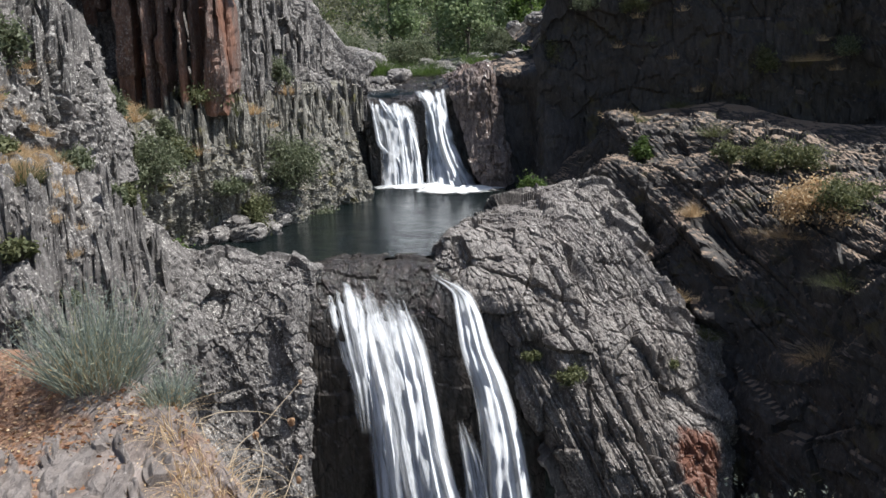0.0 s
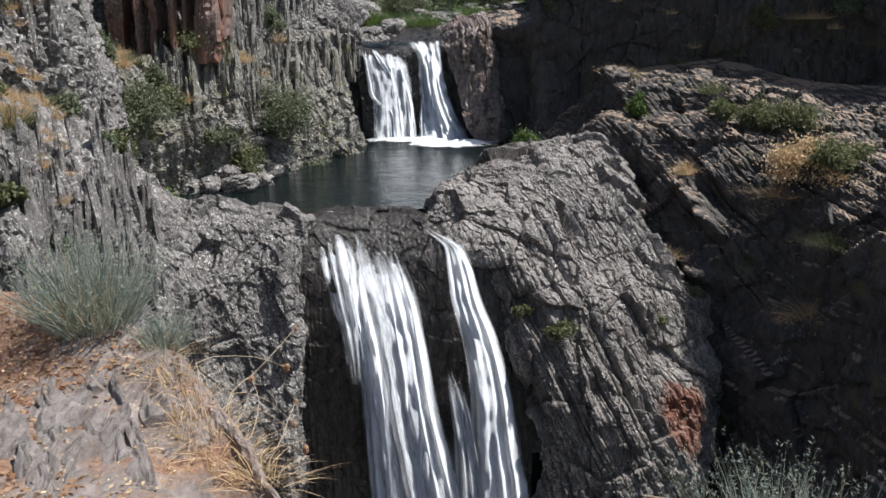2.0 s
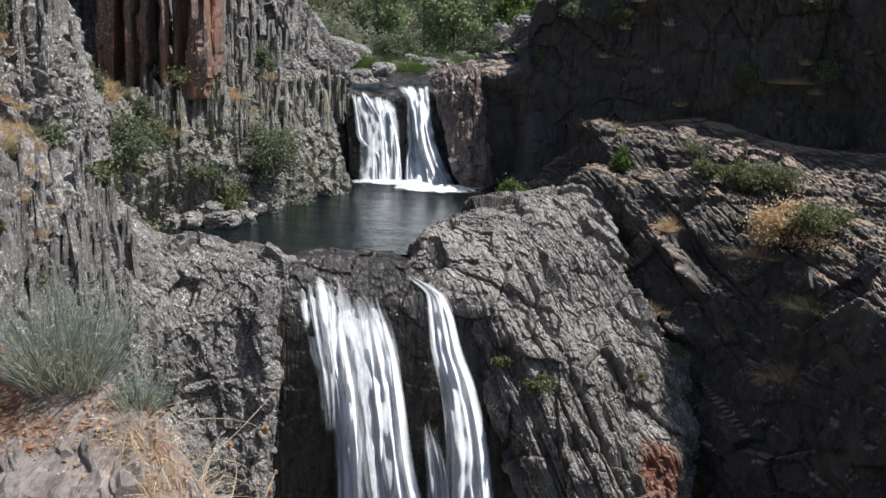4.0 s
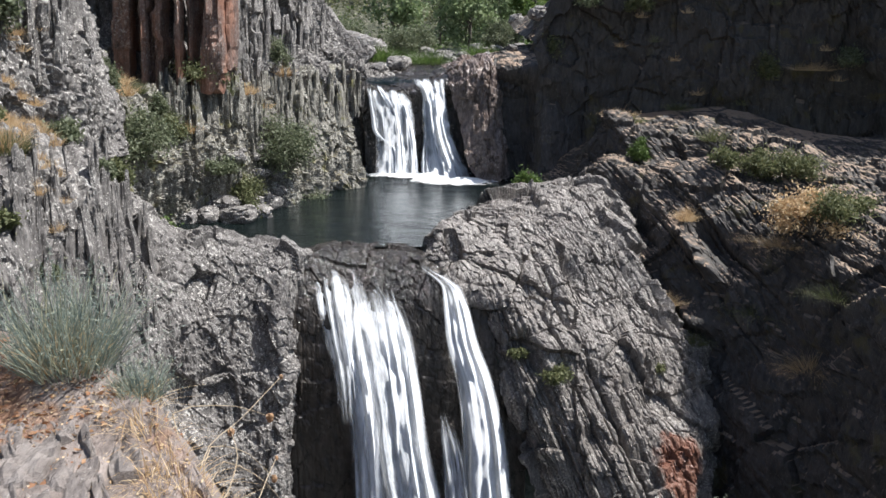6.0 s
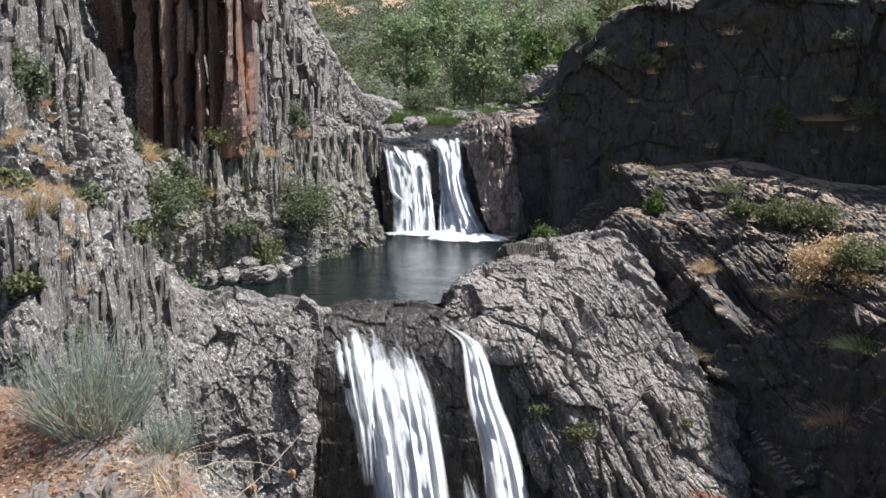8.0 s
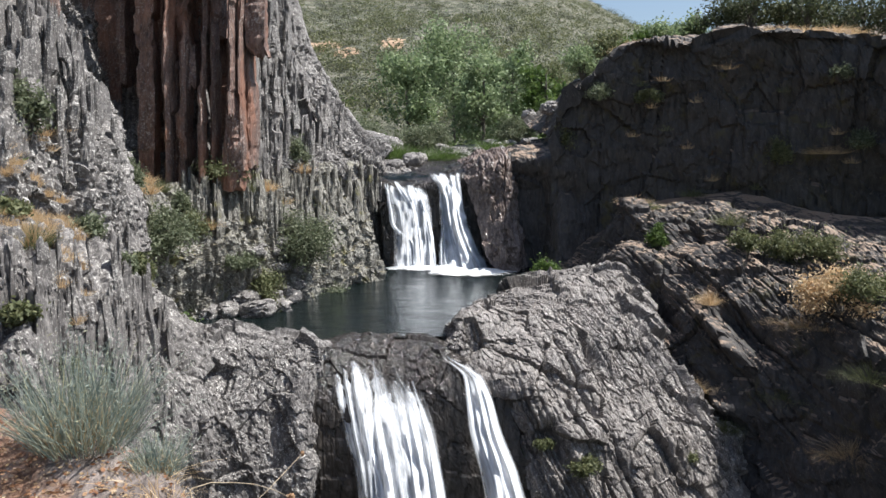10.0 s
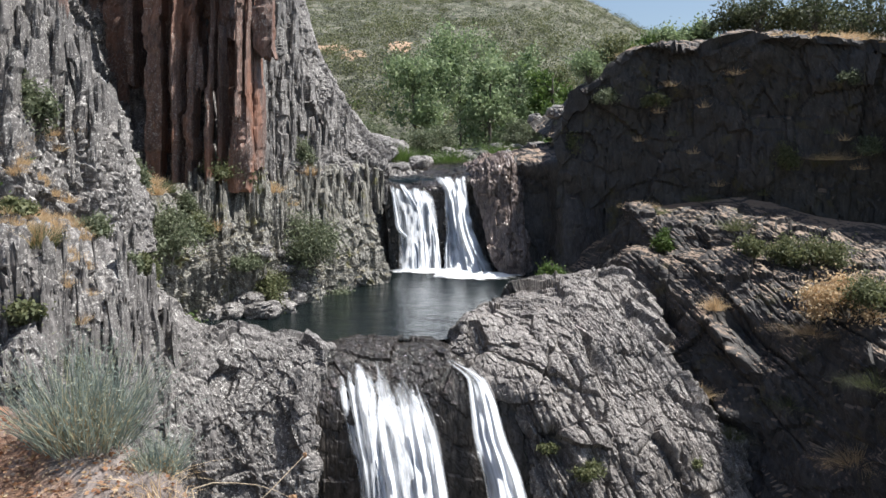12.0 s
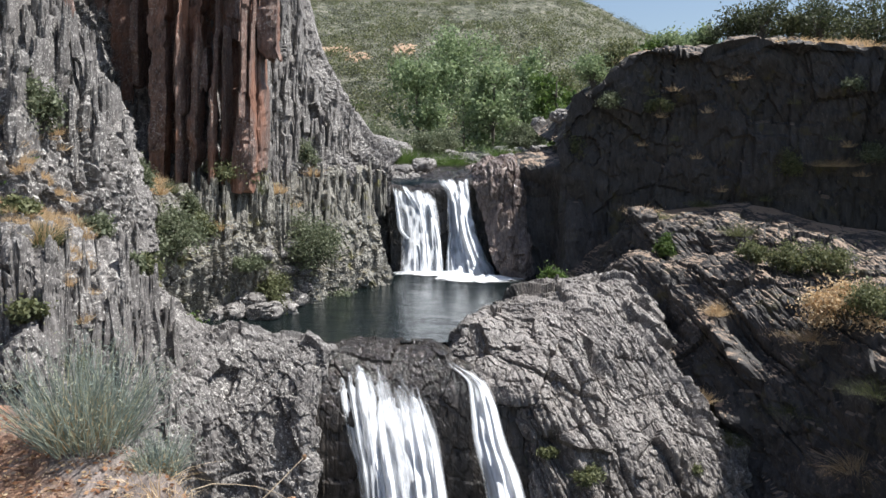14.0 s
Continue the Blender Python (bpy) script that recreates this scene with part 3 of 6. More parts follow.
# bank and gully: the dark base colour stands in for shade
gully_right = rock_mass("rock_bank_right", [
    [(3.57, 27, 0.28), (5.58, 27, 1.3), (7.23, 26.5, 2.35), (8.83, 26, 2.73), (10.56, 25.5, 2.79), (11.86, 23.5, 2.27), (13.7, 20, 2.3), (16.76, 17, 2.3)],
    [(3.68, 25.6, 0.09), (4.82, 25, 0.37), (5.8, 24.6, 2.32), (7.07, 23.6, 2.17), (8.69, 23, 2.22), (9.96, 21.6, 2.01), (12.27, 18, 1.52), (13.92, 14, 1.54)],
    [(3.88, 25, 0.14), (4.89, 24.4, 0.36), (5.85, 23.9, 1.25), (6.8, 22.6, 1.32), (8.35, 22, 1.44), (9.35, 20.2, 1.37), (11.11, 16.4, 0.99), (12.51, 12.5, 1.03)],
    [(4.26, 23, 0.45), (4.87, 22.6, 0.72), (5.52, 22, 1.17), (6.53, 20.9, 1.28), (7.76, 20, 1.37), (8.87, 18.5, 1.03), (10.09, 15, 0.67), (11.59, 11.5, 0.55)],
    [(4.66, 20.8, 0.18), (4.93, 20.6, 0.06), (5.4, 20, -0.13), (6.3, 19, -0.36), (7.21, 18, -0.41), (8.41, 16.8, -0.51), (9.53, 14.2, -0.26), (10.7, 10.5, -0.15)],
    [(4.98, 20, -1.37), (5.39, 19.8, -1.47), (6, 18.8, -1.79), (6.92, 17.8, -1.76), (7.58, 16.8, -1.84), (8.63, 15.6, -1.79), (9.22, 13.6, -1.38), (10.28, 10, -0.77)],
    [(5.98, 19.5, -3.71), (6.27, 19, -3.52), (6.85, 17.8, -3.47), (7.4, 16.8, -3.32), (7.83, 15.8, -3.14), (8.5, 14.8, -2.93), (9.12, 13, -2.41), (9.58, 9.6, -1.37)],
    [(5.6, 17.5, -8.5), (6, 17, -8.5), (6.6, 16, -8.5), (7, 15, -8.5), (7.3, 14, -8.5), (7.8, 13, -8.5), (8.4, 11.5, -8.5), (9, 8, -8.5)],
], 280, 280, ROCK_SHADED, "dark shaded slate bank with brown earth ledges", LEANING, (0.36, 0.7, 0.7), 0.36, 0.09, 41, 0.5, [
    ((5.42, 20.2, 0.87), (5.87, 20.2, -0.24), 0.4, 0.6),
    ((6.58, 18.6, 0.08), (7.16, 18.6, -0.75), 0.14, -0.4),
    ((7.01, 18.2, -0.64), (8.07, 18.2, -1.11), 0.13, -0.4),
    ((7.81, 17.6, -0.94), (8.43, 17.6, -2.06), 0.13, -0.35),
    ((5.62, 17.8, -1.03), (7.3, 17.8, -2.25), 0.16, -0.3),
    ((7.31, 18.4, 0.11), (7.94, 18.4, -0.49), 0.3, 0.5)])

# cliff in shade, with much of that shade painted into its slate colour
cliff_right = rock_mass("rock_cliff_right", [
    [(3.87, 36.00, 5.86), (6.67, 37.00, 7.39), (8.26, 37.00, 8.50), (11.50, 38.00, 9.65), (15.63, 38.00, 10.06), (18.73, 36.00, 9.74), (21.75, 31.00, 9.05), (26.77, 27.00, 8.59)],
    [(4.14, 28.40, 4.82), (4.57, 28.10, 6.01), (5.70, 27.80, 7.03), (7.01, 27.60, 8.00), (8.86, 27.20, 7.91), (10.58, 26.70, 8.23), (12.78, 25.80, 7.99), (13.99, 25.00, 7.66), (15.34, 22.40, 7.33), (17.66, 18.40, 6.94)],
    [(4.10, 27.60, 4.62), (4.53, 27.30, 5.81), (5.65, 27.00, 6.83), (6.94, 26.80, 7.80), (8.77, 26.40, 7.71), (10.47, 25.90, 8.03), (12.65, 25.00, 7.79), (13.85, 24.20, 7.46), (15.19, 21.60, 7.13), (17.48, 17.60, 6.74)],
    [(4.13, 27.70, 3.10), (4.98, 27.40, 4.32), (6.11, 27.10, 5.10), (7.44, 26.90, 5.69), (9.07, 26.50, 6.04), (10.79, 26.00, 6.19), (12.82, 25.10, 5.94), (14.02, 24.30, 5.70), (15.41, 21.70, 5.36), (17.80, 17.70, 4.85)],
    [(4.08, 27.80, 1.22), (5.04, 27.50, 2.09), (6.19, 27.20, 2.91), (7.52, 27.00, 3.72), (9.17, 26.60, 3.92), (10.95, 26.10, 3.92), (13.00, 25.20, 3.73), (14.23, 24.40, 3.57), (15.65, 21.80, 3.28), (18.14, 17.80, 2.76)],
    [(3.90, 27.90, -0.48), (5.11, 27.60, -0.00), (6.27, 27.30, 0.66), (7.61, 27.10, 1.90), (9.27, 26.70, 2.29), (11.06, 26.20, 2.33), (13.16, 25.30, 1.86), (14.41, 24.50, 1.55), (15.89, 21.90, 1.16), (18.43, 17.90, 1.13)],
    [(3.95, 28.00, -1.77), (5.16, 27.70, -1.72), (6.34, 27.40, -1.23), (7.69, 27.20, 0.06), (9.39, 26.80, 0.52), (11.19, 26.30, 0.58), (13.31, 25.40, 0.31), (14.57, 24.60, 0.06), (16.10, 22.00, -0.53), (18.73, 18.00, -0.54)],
], 300, 220, ROCK_SHADED, "high dark shaded slate cliff with bushes along its rim", UP, (0.7, 1.2, 1.4), 0.55, 0.12, 51, 0.4)

wall_upper = rock_mass("rock_wall_upper_fall", [
    [(-9.35, 40.32, 4.77), (-5.48, 40.32, 5.00), (-2.80, 40.32, 4.71), (-0.13, 40.32, 4.71), (2.85, 40.32, 4.91), (5.66, 39.20, 5.03), (8.31, 38.08, 5.28)],
    [(-5.92, 30.24, 4.03), (-4.12, 30.24, 4.13), (-2.98, 30.02, 3.87), (-2.15, 30.91, 3.54), (-0.56, 31.14, 3.40), (0.60, 31.14, 3.63), (1.49, 30.47, 3.91), (2.66, 29.79, 4.13)],
    [(-5.67, 28.90, 3.06), (-3.98, 29.12, 3.16), (-2.93, 29.35, 2.94), (-2.13, 30.47, 2.67), (-0.55, 30.69, 2.55), (0.70, 30.58, 2.66), (1.59, 30.02, 2.81), (2.65, 29.46, 2.83)],
    [(-5.54, 28.00, 1.42), (-3.92, 28.45, 1.48), (-2.90, 28.90, 1.34), (-1.88, 30.02, 1.18), (-0.32, 30.24, 1.17), (1.14, 30.02, 1.18), (1.89, 29.46, 1.24), (2.70, 29.12, 1.32)],
    [(-5.43, 27.33, -0.17), (-3.86, 27.78, -0.14), (-2.86, 28.34, -0.22), (-1.86, 29.46, -0.32), (-0.32, 29.68, -0.35), (1.35, 29.46, -0.39), (2.22, 29.12, -0.44), (2.78, 28.79, -0.35)],
    [(-5.60, 26.88, -2.16), (-3.36, 27.78, -2.16), (-2.02, 28.56, -2.16), (-0.00, 28.67, -2.16), (1.34, 29.12, -2.16), (2.69, 28.67, -2.16)],
], 260, 190, ROCK_GREY, "pale and rust-brown slate wall beside the upper waterfall", CLEFT, (0.26, 0.9, 0.9), 0.24, 0.09, 61, 0.8)

wall_upper_wet = rock_mass("rock_face_upper_fall", [
    [(-2.79, 33.60, 3.90), (-1.10, 33.60, 3.99), (0.40, 33.60, 4.09), (1.64, 33.60, 4.15)],
    [(-2.47, 29.68, 3.43), (-1.50, 29.35, 3.22), (-0.53, 29.35, 3.31), (0.34, 29.35, 3.48), (1.22, 29.46, 3.66)],
    [(-2.30, 29.01, 2.41), (-1.39, 29.01, 2.30), (-0.30, 29.01, 2.30), (0.56, 29.01, 2.41), (1.43, 29.12, 2.51)],
    [(-2.15, 28.79, 1.13), (-1.38, 28.79, 1.02), (-0.30, 28.79, 1.02), (0.56, 28.79, 1.02), (1.59, 28.79, 1.02)],
    [(-2.11, 28.45, -0.39), (-1.38, 28.45, -0.39), (-0.30, 28.45, -0.39), (0.56, 28.45, -0.39), (1.76, 28.45, -0.39)],
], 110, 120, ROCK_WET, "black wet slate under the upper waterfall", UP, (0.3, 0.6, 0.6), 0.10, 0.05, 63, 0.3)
# same rock as wall_upper, its shade painted in by the darker slate
wall_upper_shaded = rock_mass("rock_wall_shaded", [
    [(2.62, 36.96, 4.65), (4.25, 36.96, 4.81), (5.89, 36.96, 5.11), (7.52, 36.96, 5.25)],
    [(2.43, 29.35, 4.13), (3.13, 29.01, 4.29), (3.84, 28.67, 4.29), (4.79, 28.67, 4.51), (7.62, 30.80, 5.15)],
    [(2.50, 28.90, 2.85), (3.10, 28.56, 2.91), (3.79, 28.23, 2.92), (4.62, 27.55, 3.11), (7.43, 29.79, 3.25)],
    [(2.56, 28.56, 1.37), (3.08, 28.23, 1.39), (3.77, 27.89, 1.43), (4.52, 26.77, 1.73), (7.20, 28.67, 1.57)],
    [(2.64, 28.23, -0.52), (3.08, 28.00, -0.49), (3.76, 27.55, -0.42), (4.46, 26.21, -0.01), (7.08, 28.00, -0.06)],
], 120, 120, ROCK_SHADED, "dark shaded slate wall beside the upper fall", UP, (0.5, 2.0, 1.3), 0.26, 0.07, 65, 0.5)
wall_upper_brown = rock_mass("rock_shoulder_upper_fall", [
    [(0.75, 32.48, 4.03), (1.59, 32.48, 4.24), (2.30, 32.48, 4.38), (3.38, 32.48, 4.47)],
    [(0.98, 29.35, 3.60), (1.54, 29.12, 3.88), (2.05, 28.90, 4.04), (2.64, 28.79, 4.17), (3.09, 29.57, 4.01)],
    [(1.17, 28.44, 2.45), (1.70, 28.10, 2.63), (2.10, 27.99, 2.72), (2.58, 27.99, 2.77), (3.02, 28.77, 2.63)],
    [(1.52, 27.64, 1.14), (2.07, 27.30, 1.26), (2.43, 27.19, 1.39), (2.67, 27.30, 1.39), (3.08, 28.20, 1.18)],
    [(2.14, 27.00, -0.33), (2.45, 26.78, -0.29), (2.73, 26.78, -0.29), (2.99, 26.89, -0.33), (3.16, 27.67, -0.44)],
], 90, 120, ROCK_WET_BROWN, "pinkish-brown wet slate shoulder beside the fall", UP, (0.3, 0.6, 0.6), 0.26, 0.11, 64, 0.5)

slope_left = rock_mass("rock_slope_left", [
    [(-9.65, 17.5, 3.82), (-8.71, 18.5, 3.53), (-7.73, 19.5, 3.54), (-7.08, 21, 3.44), (-5.95, 22, 3.48), (-4.89, 23.2, 3.62), (-3.65, 25.4, 4.01), (-2.62, 26.4, 3.96)],
    [(-8.03, 14.5, 3.31), (-7.56, 16, 3.18), (-7.07, 17.8, 3.22), (-6.62, 19.6, 3.14), (-5.63, 20.8, 3.17), (-4.69, 22.2, 3.27), (-3.53, 24.5, 3.56), (-2.47, 25.8, 3.35)],
    [(-7.58, 14, 2.81), (-7.19, 15.4, 2.64), (-6.87, 17.2, 2.48), (-6.37, 19.2, 2.37), (-5.4, 20.4, 2.39), (-4.29, 21.8, 2.56), (-3.32, 24.2, 2.67), (-2.26, 25.5, 2.22)],
    [(-6.98, 14, 2.28), (-6.76, 15.4, 1.94), (-6.56, 17.3, 1.68), (-6.05, 19, 1.67), (-5.22, 20.2, 1.6), (-4.12, 21.6, 1.52), (-3.11, 23.8, 1.26), (-2.07, 25.3, 1.09)],
    [(-6.74, 15.8, 0.98), (-6.53, 16.8, 0.79), (-6.46, 18, 0.49), (-6.04, 19.3, 0.53), (-5.2, 20, 0.48), (-4.06, 21.2, 0.44), (-3.06, 24, 0.33), (-1.89, 25.4, 0.23)],
    [(-7, 15.5, -1.5), (-6.6, 16.5, -1.5), (-6, 17.7, -1.5), (-5.5, 18.9, -1.5), (-4.7, 19.5, -1.5), (-3.8, 20.8, -1.5), (-2.8, 23.5, -1.5), (-1.8, 25, -1.5)],
], 340, 260, ROCK_MOSS, "broken slate slope with moss and lichen above the pool", CLEFT, (0.24, 0.9, 0.6), 0.32, 0.11, 71, 0.55)

cliff_left = rock_mass("rock_cliff_left", [
    [(-16.87, 22, 12.44), (-12.29, 24, 13.21), (-11.13, 26, 13.62), (-9.62, 28, 13.99), (-7.76, 30, 14.29), (-6.31, 31, 12.52), (-4.84, 31, 8.17), (-3.29, 31, 5.6), (-1.93, 31, 4.36)],
    [(-8.87, 11.5, 7.87), (-7.86, 14, 8.71), (-8.8, 16.5, 9.49), (-10.21, 21.4, 10.76), (-7.66, 22.2, 11.01), (-5.88, 22.6, 10.83), (-5.38, 23.8, 9.88), (-5.08, 25, 7.45), (-4.25, 25.8, 5.62), (-3.21, 26.5, 4.54), (-2.08, 27, 3.92)],
    [(-8.59, 11, 6.56), (-7.42, 13.4, 7.12), (-8.21, 15.8, 7.57), (-10.15, 21.2, 8.65), (-7.68, 22, 8.82), (-5.84, 22.2, 8.56), (-5.25, 23.4, 7.81), (-4.84, 24.6, 6.43), (-4.1, 25.4, 5.13), (-3.18, 26.2, 4.21), (-2.07, 26.8, 3.72)],
    [(-8.39, 10.6, 5.27), (-6.95, 12.8, 5.54), (-7.28, 15.2, 5.83), (-9.34, 20.8, 6.05), (-7.69, 21.7, 6.14), (-5.86, 22, 6.17), (-5.15, 23.1, 5.95), (-4.53, 24.2, 5.16), (-3.95, 25, 4.47), (-3.05, 25.9, 3.92), (-2.05, 26.6, 3.52)],
    [(-8.17, 10.2, 4.19), (-6.72, 12.4, 4.23), (-6.41, 14.9, 4.29), (-8.08, 19.8, 4.08), (-7.37, 21, 3.93), (-5.79, 21.5, 4.09), (-4.91, 22.6, 4.26), (-4.3, 23.8, 4.01), (-3.72, 24.6, 3.74), (-2.93, 25.6, 3.54), (-2.04, 26.4, 3.24)],
    [(-7.94, 9.8, 3.17), (-6.65, 12.2, 2.75), (-6.27, 14.6, 2.23), (-6.93, 17.8, 1.99), (-6.83, 20.2, 2.18), (-5.6, 21.2, 2.68), (-4.74, 22.4, 2.94), (-4.08, 23.4, 2.89), (-3.5, 24.2, 2.85), (-2.81, 25.3, 2.8), (-2.03, 26.2, 2.56)],
], 400, 340, ROCK_GREY, "grey lichen-covered slate cliff with upright cleavage", CLEFT, (0.26, 0.9, 1.6), 0.34, 0.13, 81, 1.0)

# the ledge on which the viewer stands
ledge_near = rock_mass("ledge_near", [
    [(-7.00, -5.00, 2.70), (-4.00, -5.00, 2.60), (-1.50, -5.00, 2.50), (0.50, -5.00, 2.40), (2.50, -5.00, 2.30), (5.00, -5.00, 2.20)],
    [(-7.00, 1.50, 2.80), (-3.60, 1.20, 2.60), (-1.60, 1.20, 2.52), (-0.20, 0.80, 2.42), (2.00, 0.60, 2.00), (5.00, 0.60, 1.80)],
    [(-6.14, 4.60, 2.33), (-3.29, 3.90, 2.23), (-1.76, 3.10, 2.31), (-1.10, 2.75, 2.24), (-0.73, 2.45, 2.13), (0.60, 1.50, 1.70), (1.60, 2.00, 1.25), (4.00, 2.20, 1.00)],
    [(-7.53, 5.80, 2.19), (-4.16, 5.20, 2.27), (-2.56, 4.60, 2.39), (-1.57, 4.00, 2.30), (-1.03, 3.30, 2.20), (-0.66, 2.70, 2.02), (0.40, 2.10, 1.45), (1.50, 3.00, 1.05), (4.00, 3.40, 0.60)],
    [(-7.00, 6.50, 0.50), (-3.80, 5.90, 0.50), (-2.30, 5.30, 0.50), (-1.60, 4.60, 0.50), (-1.00, 3.80, 0.50), (-0.50, 3.20, 0.45), (0.40, 2.60, 0.40), (1.50, 3.70, 0.00), (4.00, 4.10, -0.20)],
    [(-7.00, 7.00, -8.50), (-3.80, 6.50, -8.50), (-2.30, 5.90, -8.50), (-1.60, 5.00, -8.50), (-1.00, 4.20, -8.50), (-0.40, 3.60, -8.50), (0.50, 3.00, -8.50), (1.60, 4.30, -8.50), (4.00, 4.60, -8.50)],
], 260, 300, SOIL, "dry earth ledge with thin slate ribs and fallen leaves", ((0.9, 0.4, 0), (-0.4, 0.9, 0), (0, 0, 1)), (0.12, 0.7, 0.9), 0.03, 0.016, 91, 0.12)


# ---- ground out to the hills ----
def smooth(a, b, x):
    t = np.clip((x - a) / (b - a), 0, 1)
    return t * t * (3 - 2 * t)


def ground_height(x, y):
    valley = -9 + 12.3 * smooth(30, 34, y) + 0.08 * np.clip(y - 31, 0, 40)
    side = np.clip(np.abs(x - 4) - 10 - 0.14 * np.clip(y - 30, 0, 300), 0, 30)
    valley = valley + smooth(30, 40, y) * side * 0.18
    far = np.clip(y - 56, 0, 400)
    hill = far * (0.335 - 0.00032 * far)
    fall = 1 - 0.62 * smooth(0.10, 0.40, x / np.maximum(y, 1))
    rough = fbm(np.stack([x, y, x * 0], -1).reshape(-1, 3) * 0.06, 4, 3).reshape(x.shape)
    return valley + hill * fall + rough * (0.25 + 0.010 * far) * smooth(30, 45, y)


xs = np.sign(np.linspace(-1, 1, 170)) * np.abs(np.linspace(-1, 1, 170)) ** 2.2 * 900
ys = np.concatenate([np.linspace(-900, 24, 12), np.linspace(26, 120, 110), np.linspace(122, 420, 70), np.linspace(450, 2400, 12)])
gx, gy = np.meshgrid(xs, ys)
gz = ground_height(gx, gy)
gz = np.where((gy < 26) & (np.abs(gx) > 30), -9 + 10 * smooth(30, 80, np.abs(gx)), gz)
ground = new("ground", mesh_from("ground", np.stack([gx, gy, gz], -1).reshape(-1, 3), grid_faces(len(xs), len(ys)), HILL, True))
tagged(ground, "dry scrub-covered valley floor and hillside", "ground", kind="structure")

# ---- water ----
outline = spline([(-7.2, 16.4, 0), (-5.4, 17.2, 0), (-4.0, 16.7, 0), (-3.0, 16.5, 0), (-2.4, 16.8, 0), (-1, 16.85, 0), (0.2, 17.0, 0), (1.0, 18.6, 0),
                  (2.2, 20.8, 0), (3.4, 23, 0), (4.6, 26, 0), (4.2, 29.4, 0), (0, 29.6, 0), (-3.6, 28.6, 0), (-6, 21.5, 0), (-7.4, 18, 0)], 90)
pool = new("pool_water", mesh_from("pool_water", outline, [list(range(90))], WATER, True))
tagged(pool, "dark green rippled pool water between the rocks", "water", kind="structure")
px, py = np.meshgrid(np.linspace(-2.3, 1.6, 30), np.linspace(29.2, 34.5, 40))
stream = new("stream_water", mesh_from("stream_water", np.stack([px, py, 3.36 + 0.10 * np.clip(py - 29.6, -0.5, 9) - 0.75 * np.clip((29.85 - py) / 0.65, 0, 1) ** 2 + 0.03 * np.sin(px * 7 + py * 5)], -1).reshape(-1, 3), grid_faces(30, 40), WATER, True))
tagged(stream, "dark shallow stream water above the upper fall", "water", kind="structure")
px, py = np.meshgrid(np.linspace(-8, 10, 20), np.linspace(2, 18, 20))
plunge = new("plunge_pool_water", mesh_from("plunge_pool_water", np.stack([px, py, px * 0 - 7.2], -1).reshape(-1, 3), grid_faces(20, 20), WATER, True))
tagged(plunge, "dark water at the foot of the lower fall", "water", kind="structure")


def water_sheet(name, lefts, rights, mat, bulge, seed, parent=None, top_fade=5.0, nu=60, nv=150):
    """A curtain of falling water between two edges, bulging outwards and rippled, thinning at the sides."""
    a, b = spline(lefts, nv), spline(rights, nv)
    u = np.linspace(0, 1, nu)
    g = a[:, None] * (1 - u)[None, :, None] + b[:, None] * u[None, :, None]
    p = g.reshape(-1, 3)
    strand = vnoise(np.stack([np.tile(u * 9, nv), np.repeat(np.linspace(0, 2, nv), nu), np.zeros(nu * nv)], 1), seed)
    off = bulge * np.sin(np.pi * np.tile(u, nv)) + 0.10 * strand + 0.05 * vnoise(p * np.array([7, 7, 1.6]), seed + 3)
    p = p + np.stack([0 * off, -off, 0 * off], 1)
    me = mesh_from(name, p, grid_faces(nu, nv), mat, True)
    uvl = me.uv_layers.new(name="flow")
    idx = np.empty(len(me.loops), np.int64)
    me.loops.foreach_get("vertex_index", idx)
    length = np.linalg.norm(np.diff(a, axis=0), axis=1).sum()
    width = np.linalg.norm(a[nv // 2] - b[nv // 2])
    uvs = np.stack([(idx % nu) / (nu - 1) * width, (idx // nu) / (nv - 1) * length], 1)
    uvl.data.foreach_set("uv", uvs.ravel())
    col = me.color_attributes.new("cover", 'FLOAT_COLOR', 'POINT')
    uu, vv = np.tile(u, nv), np.repeat(np.linspace(0, 1, nv), nu)
    ragged = 0.18 + 0.14 * vnoise(np.stack([vv * 14, uu * 3, uu * 0], 1), seed + 8)
    c = np.clip(np.minimum(uu, 1 - uu) / np.maximum(ragged, 0.03), 0, 1)
    start = 0.03 + 0.05 * vnoise(np.stack([uu * width * 9, uu * 0, uu * 0], 1), seed + 4)
    c = c * np.clip(0.08 + (vv - start) * top_fade, 0, 1)
    if -6 < lefts[-1][2] < -1:
        c = c * np.clip((1 - vv) / 0.35, 0, 1)
    col.data.foreach_set("color", np.repeat(c[:, None], 4, 1).ravel())
    ob = new(name, me)
    ob.parent = parent
    return ob


def waterfall(label, strands, fade=8.0):
    top = new("waterfall")
    tagged(top, label, "waterfall")
    for s, (lefts, rights, bulge, thin) in enumerate(strands):
        water_sheet("strand", lefts, rights, FALL_B if thin else FALL_A, bulge, 5 + 7 * s, top, fade)
        back = [(x, y + 0.12, z) for x, y, z in lefts], [(x, y + 0.12, z) for x, y, z in rights]
        water_sheet("strand", back[0], back[1], FALL_B, bulge, 9 + 7 * s, top, fade)
    return top


